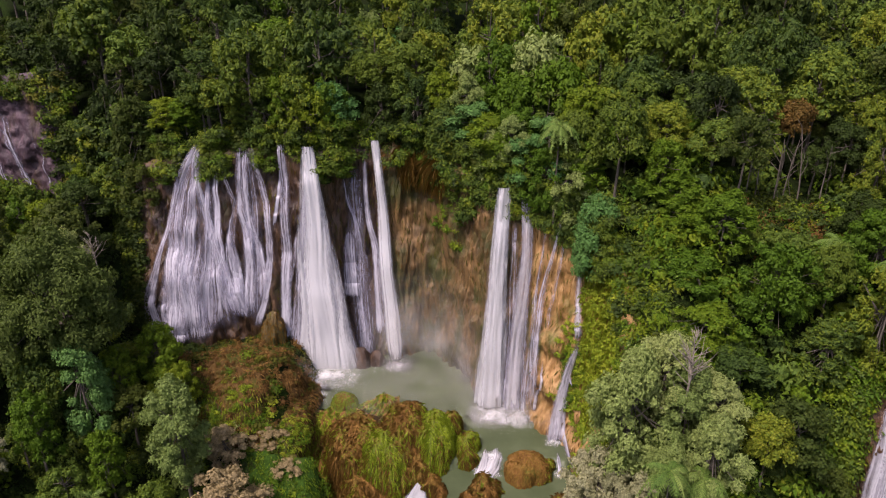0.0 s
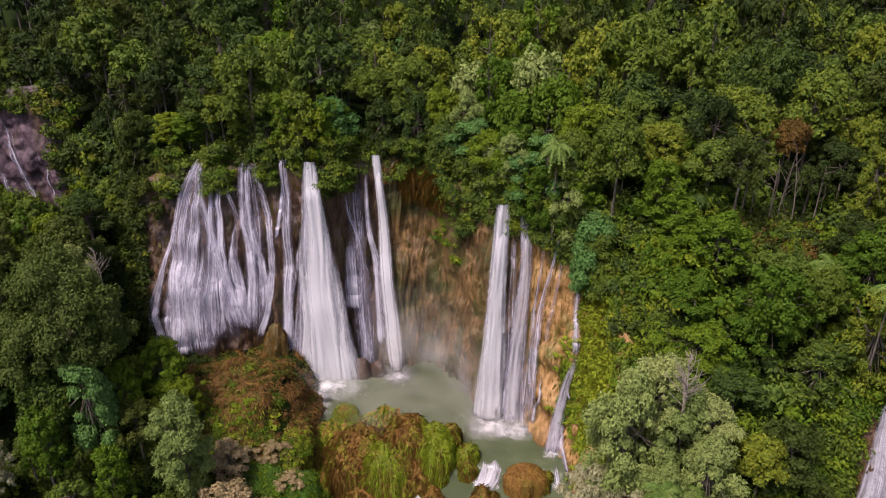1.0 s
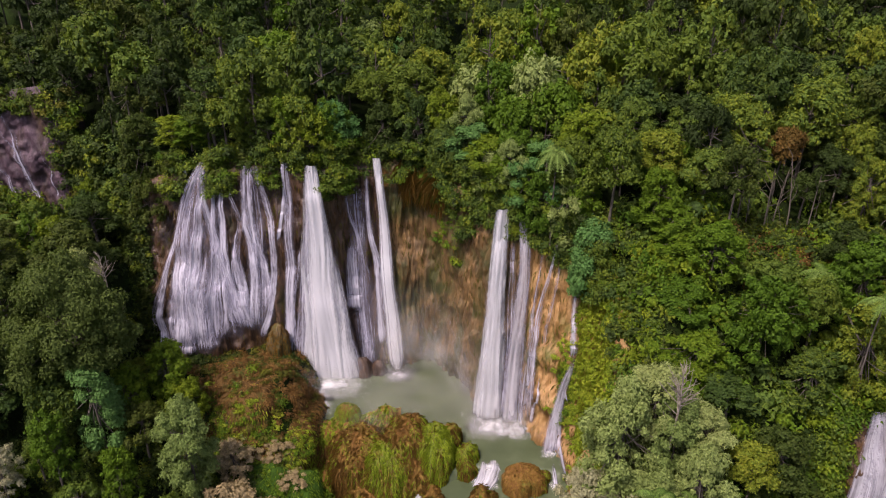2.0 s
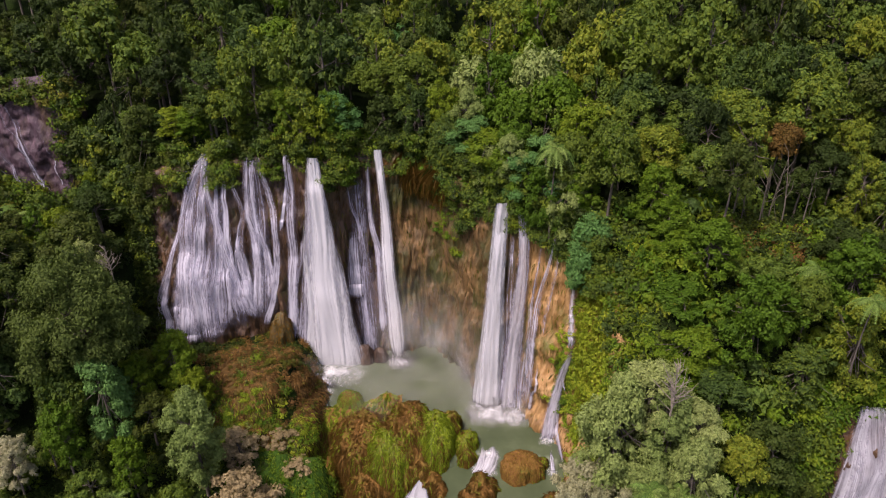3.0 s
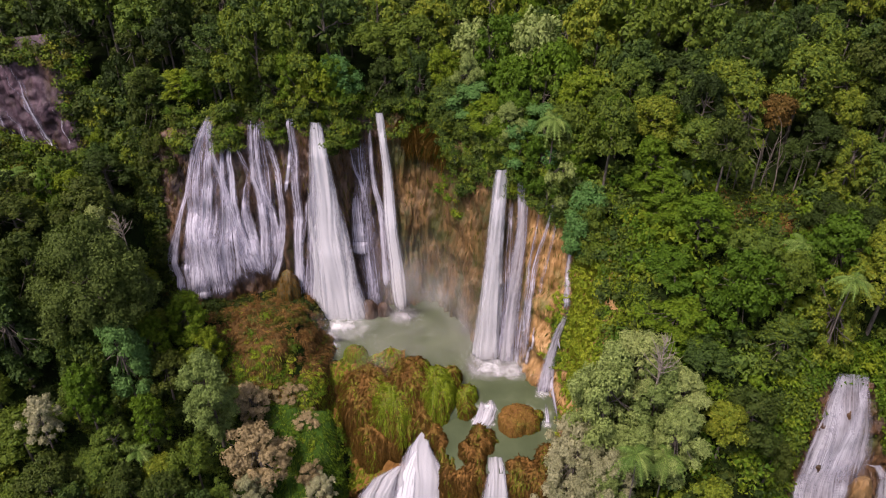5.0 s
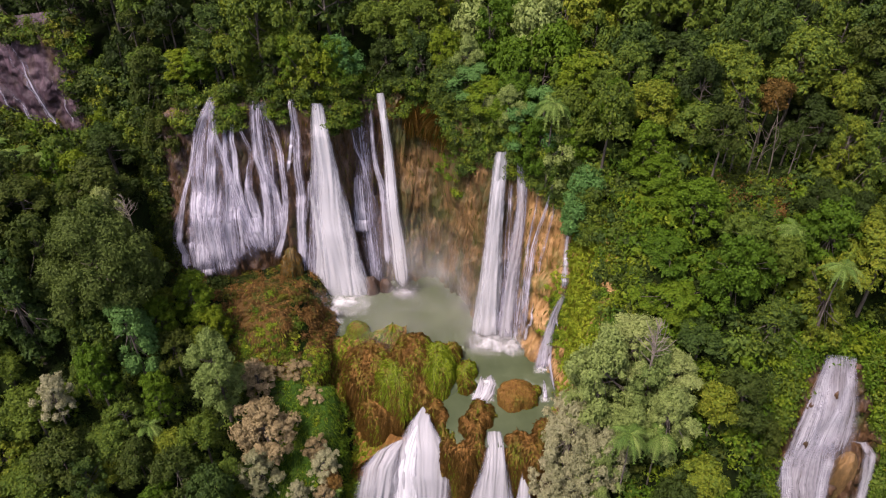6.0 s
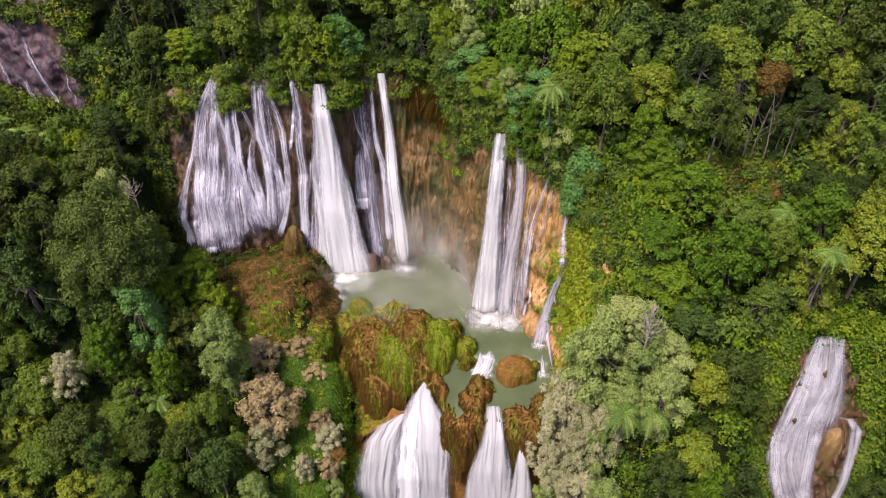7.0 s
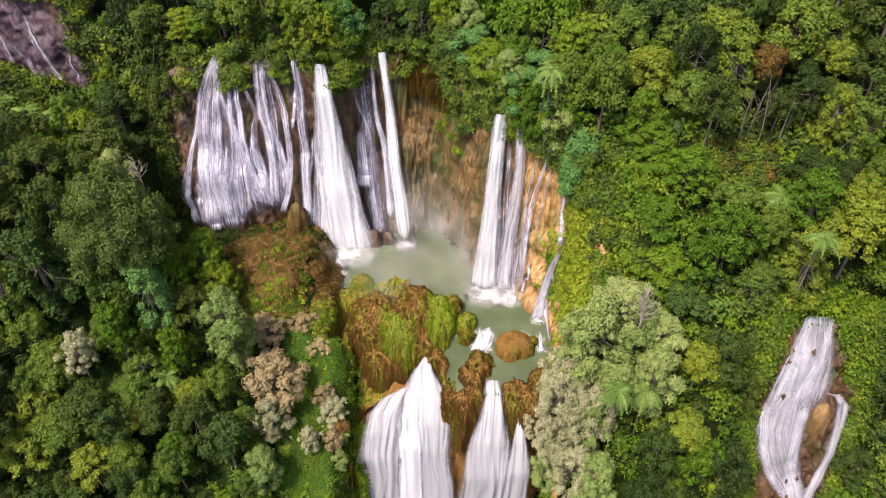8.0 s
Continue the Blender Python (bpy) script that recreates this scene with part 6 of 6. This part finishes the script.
# ---- spray over the pools ----
def build_spray():
    verts, faces = [], []
    for c, s, n in (((-22, 121.5, 1.5), (4.5, 2.6, 2.2), 10000), ((-9, 125, 1.0), (2.0, 1.4, 2.0), 6000), ((10.8, 110.5, 1.2), (4.0, 2.2, 2.0), 10000)):
        for _ in range(n):
            p = Vector((rng.gauss(c[0], s[0]), rng.gauss(c[1], s[1]), c[2] + abs(rng.gauss(0, s[2])) - 1.5))
            if p.z < 0.1:
                continue
            b = len(verts)
            for _k in range(3):
                verts.append(p + Vector((rng.gauss(0, 1), rng.gauss(0, 1), rng.gauss(0, 1))) * 0.024)
            faces.append((b, b + 1, b + 2))
    me = mesh_of("spray", verts, faces, SPRAY, smooth=False)
    tagged(new("spray", me), "fine white spray drifting over the plunge pool", "spray", kind="stuff")


build_spray()


def build_mist():
    """Three thin uneven layers of mist over the pool."""
    mist = thing("mist", "thin white mist drifting over the plunge pool", "mist", kind="stuff")
    for z0, cx, cy, rx, ry, dense in ((1.4, -4, 117, 25, 14, 0.10), (4.5, -4, 117, 22, 11, 0.10)):
        nu, nv = 40, 14
        verts, body = [], []
        for j in range(nv):
            for i in range(nu):
                a, r = 2 * math.pi * i / nu, j / (nv - 1)
                x, y = cx + rx * r * math.cos(a), cy + ry * r * math.sin(a)
                verts.append((x, y, z0 + 1.2 * noise.noise((x * 0.1, y * 0.1, z0)) - z0 * 0.4 * r * r))
                body.append(dense * (1 - r * r) ** 1.5)
        part("layer", mesh_of("layer", verts, grid_faces(nu, nv, True), MIST, body=body), mist)
    nu, nv = 50, 24
    verts, body = [], []
    for j in range(nv):
        for i in range(nu):
            x, z = -17 + 27 * i / (nu - 1), 0.2 + 23 * j / (nv - 1)
            verts.append((x, float(cliff_y(x, z)) - 3.4 - 1.2 * noise.noise((x * 0.12, z * 0.12, 4)), z))
            s = abs(2 * i / (nu - 1) - 1)
            body.append(0.75 * (1 - s * s) ** 1.3 * (1 - j / (nv - 1)) ** 1.6 * min(1.0, j / 5))
    part("layer", mesh_of("layer", verts, grid_faces(nu, nv), MIST, body=body), mist)
    # spray clouds at the feet of the three heavy falls
    for cx, cy, wide, high, dense in ((10.8, 109.6, 15, 11, 0.55), (10.0, 108.2, 12, 6, 0.5), (-22.5, 119.6, 17, 8, 0.42), (-9.4, 125.4, 8, 9, 0.5), (-2.0, 121.5, 24, 16, 0.38)):
        verts, body = [], []
        for j in range(16):
            for i in range(30):
                u, v = 2 * i / 29 - 1, j / 15
                x = cx + wide * 0.5 * u
                verts.append((x, cy + 1.4 * u * u - 1.6 * (1 - v) + 0.5 * noise.noise((x * 0.3, v * 3, cx)), 0.15 + high * v))
                body.append(dense * (1 - u * u) ** 1.4 * (1 - v) ** 1.5 * min(1.0, 0.4 + j / 5))
        part("layer", mesh_of("layer", verts, grid_faces(30, 16), MIST, body=body), mist)


build_mist()
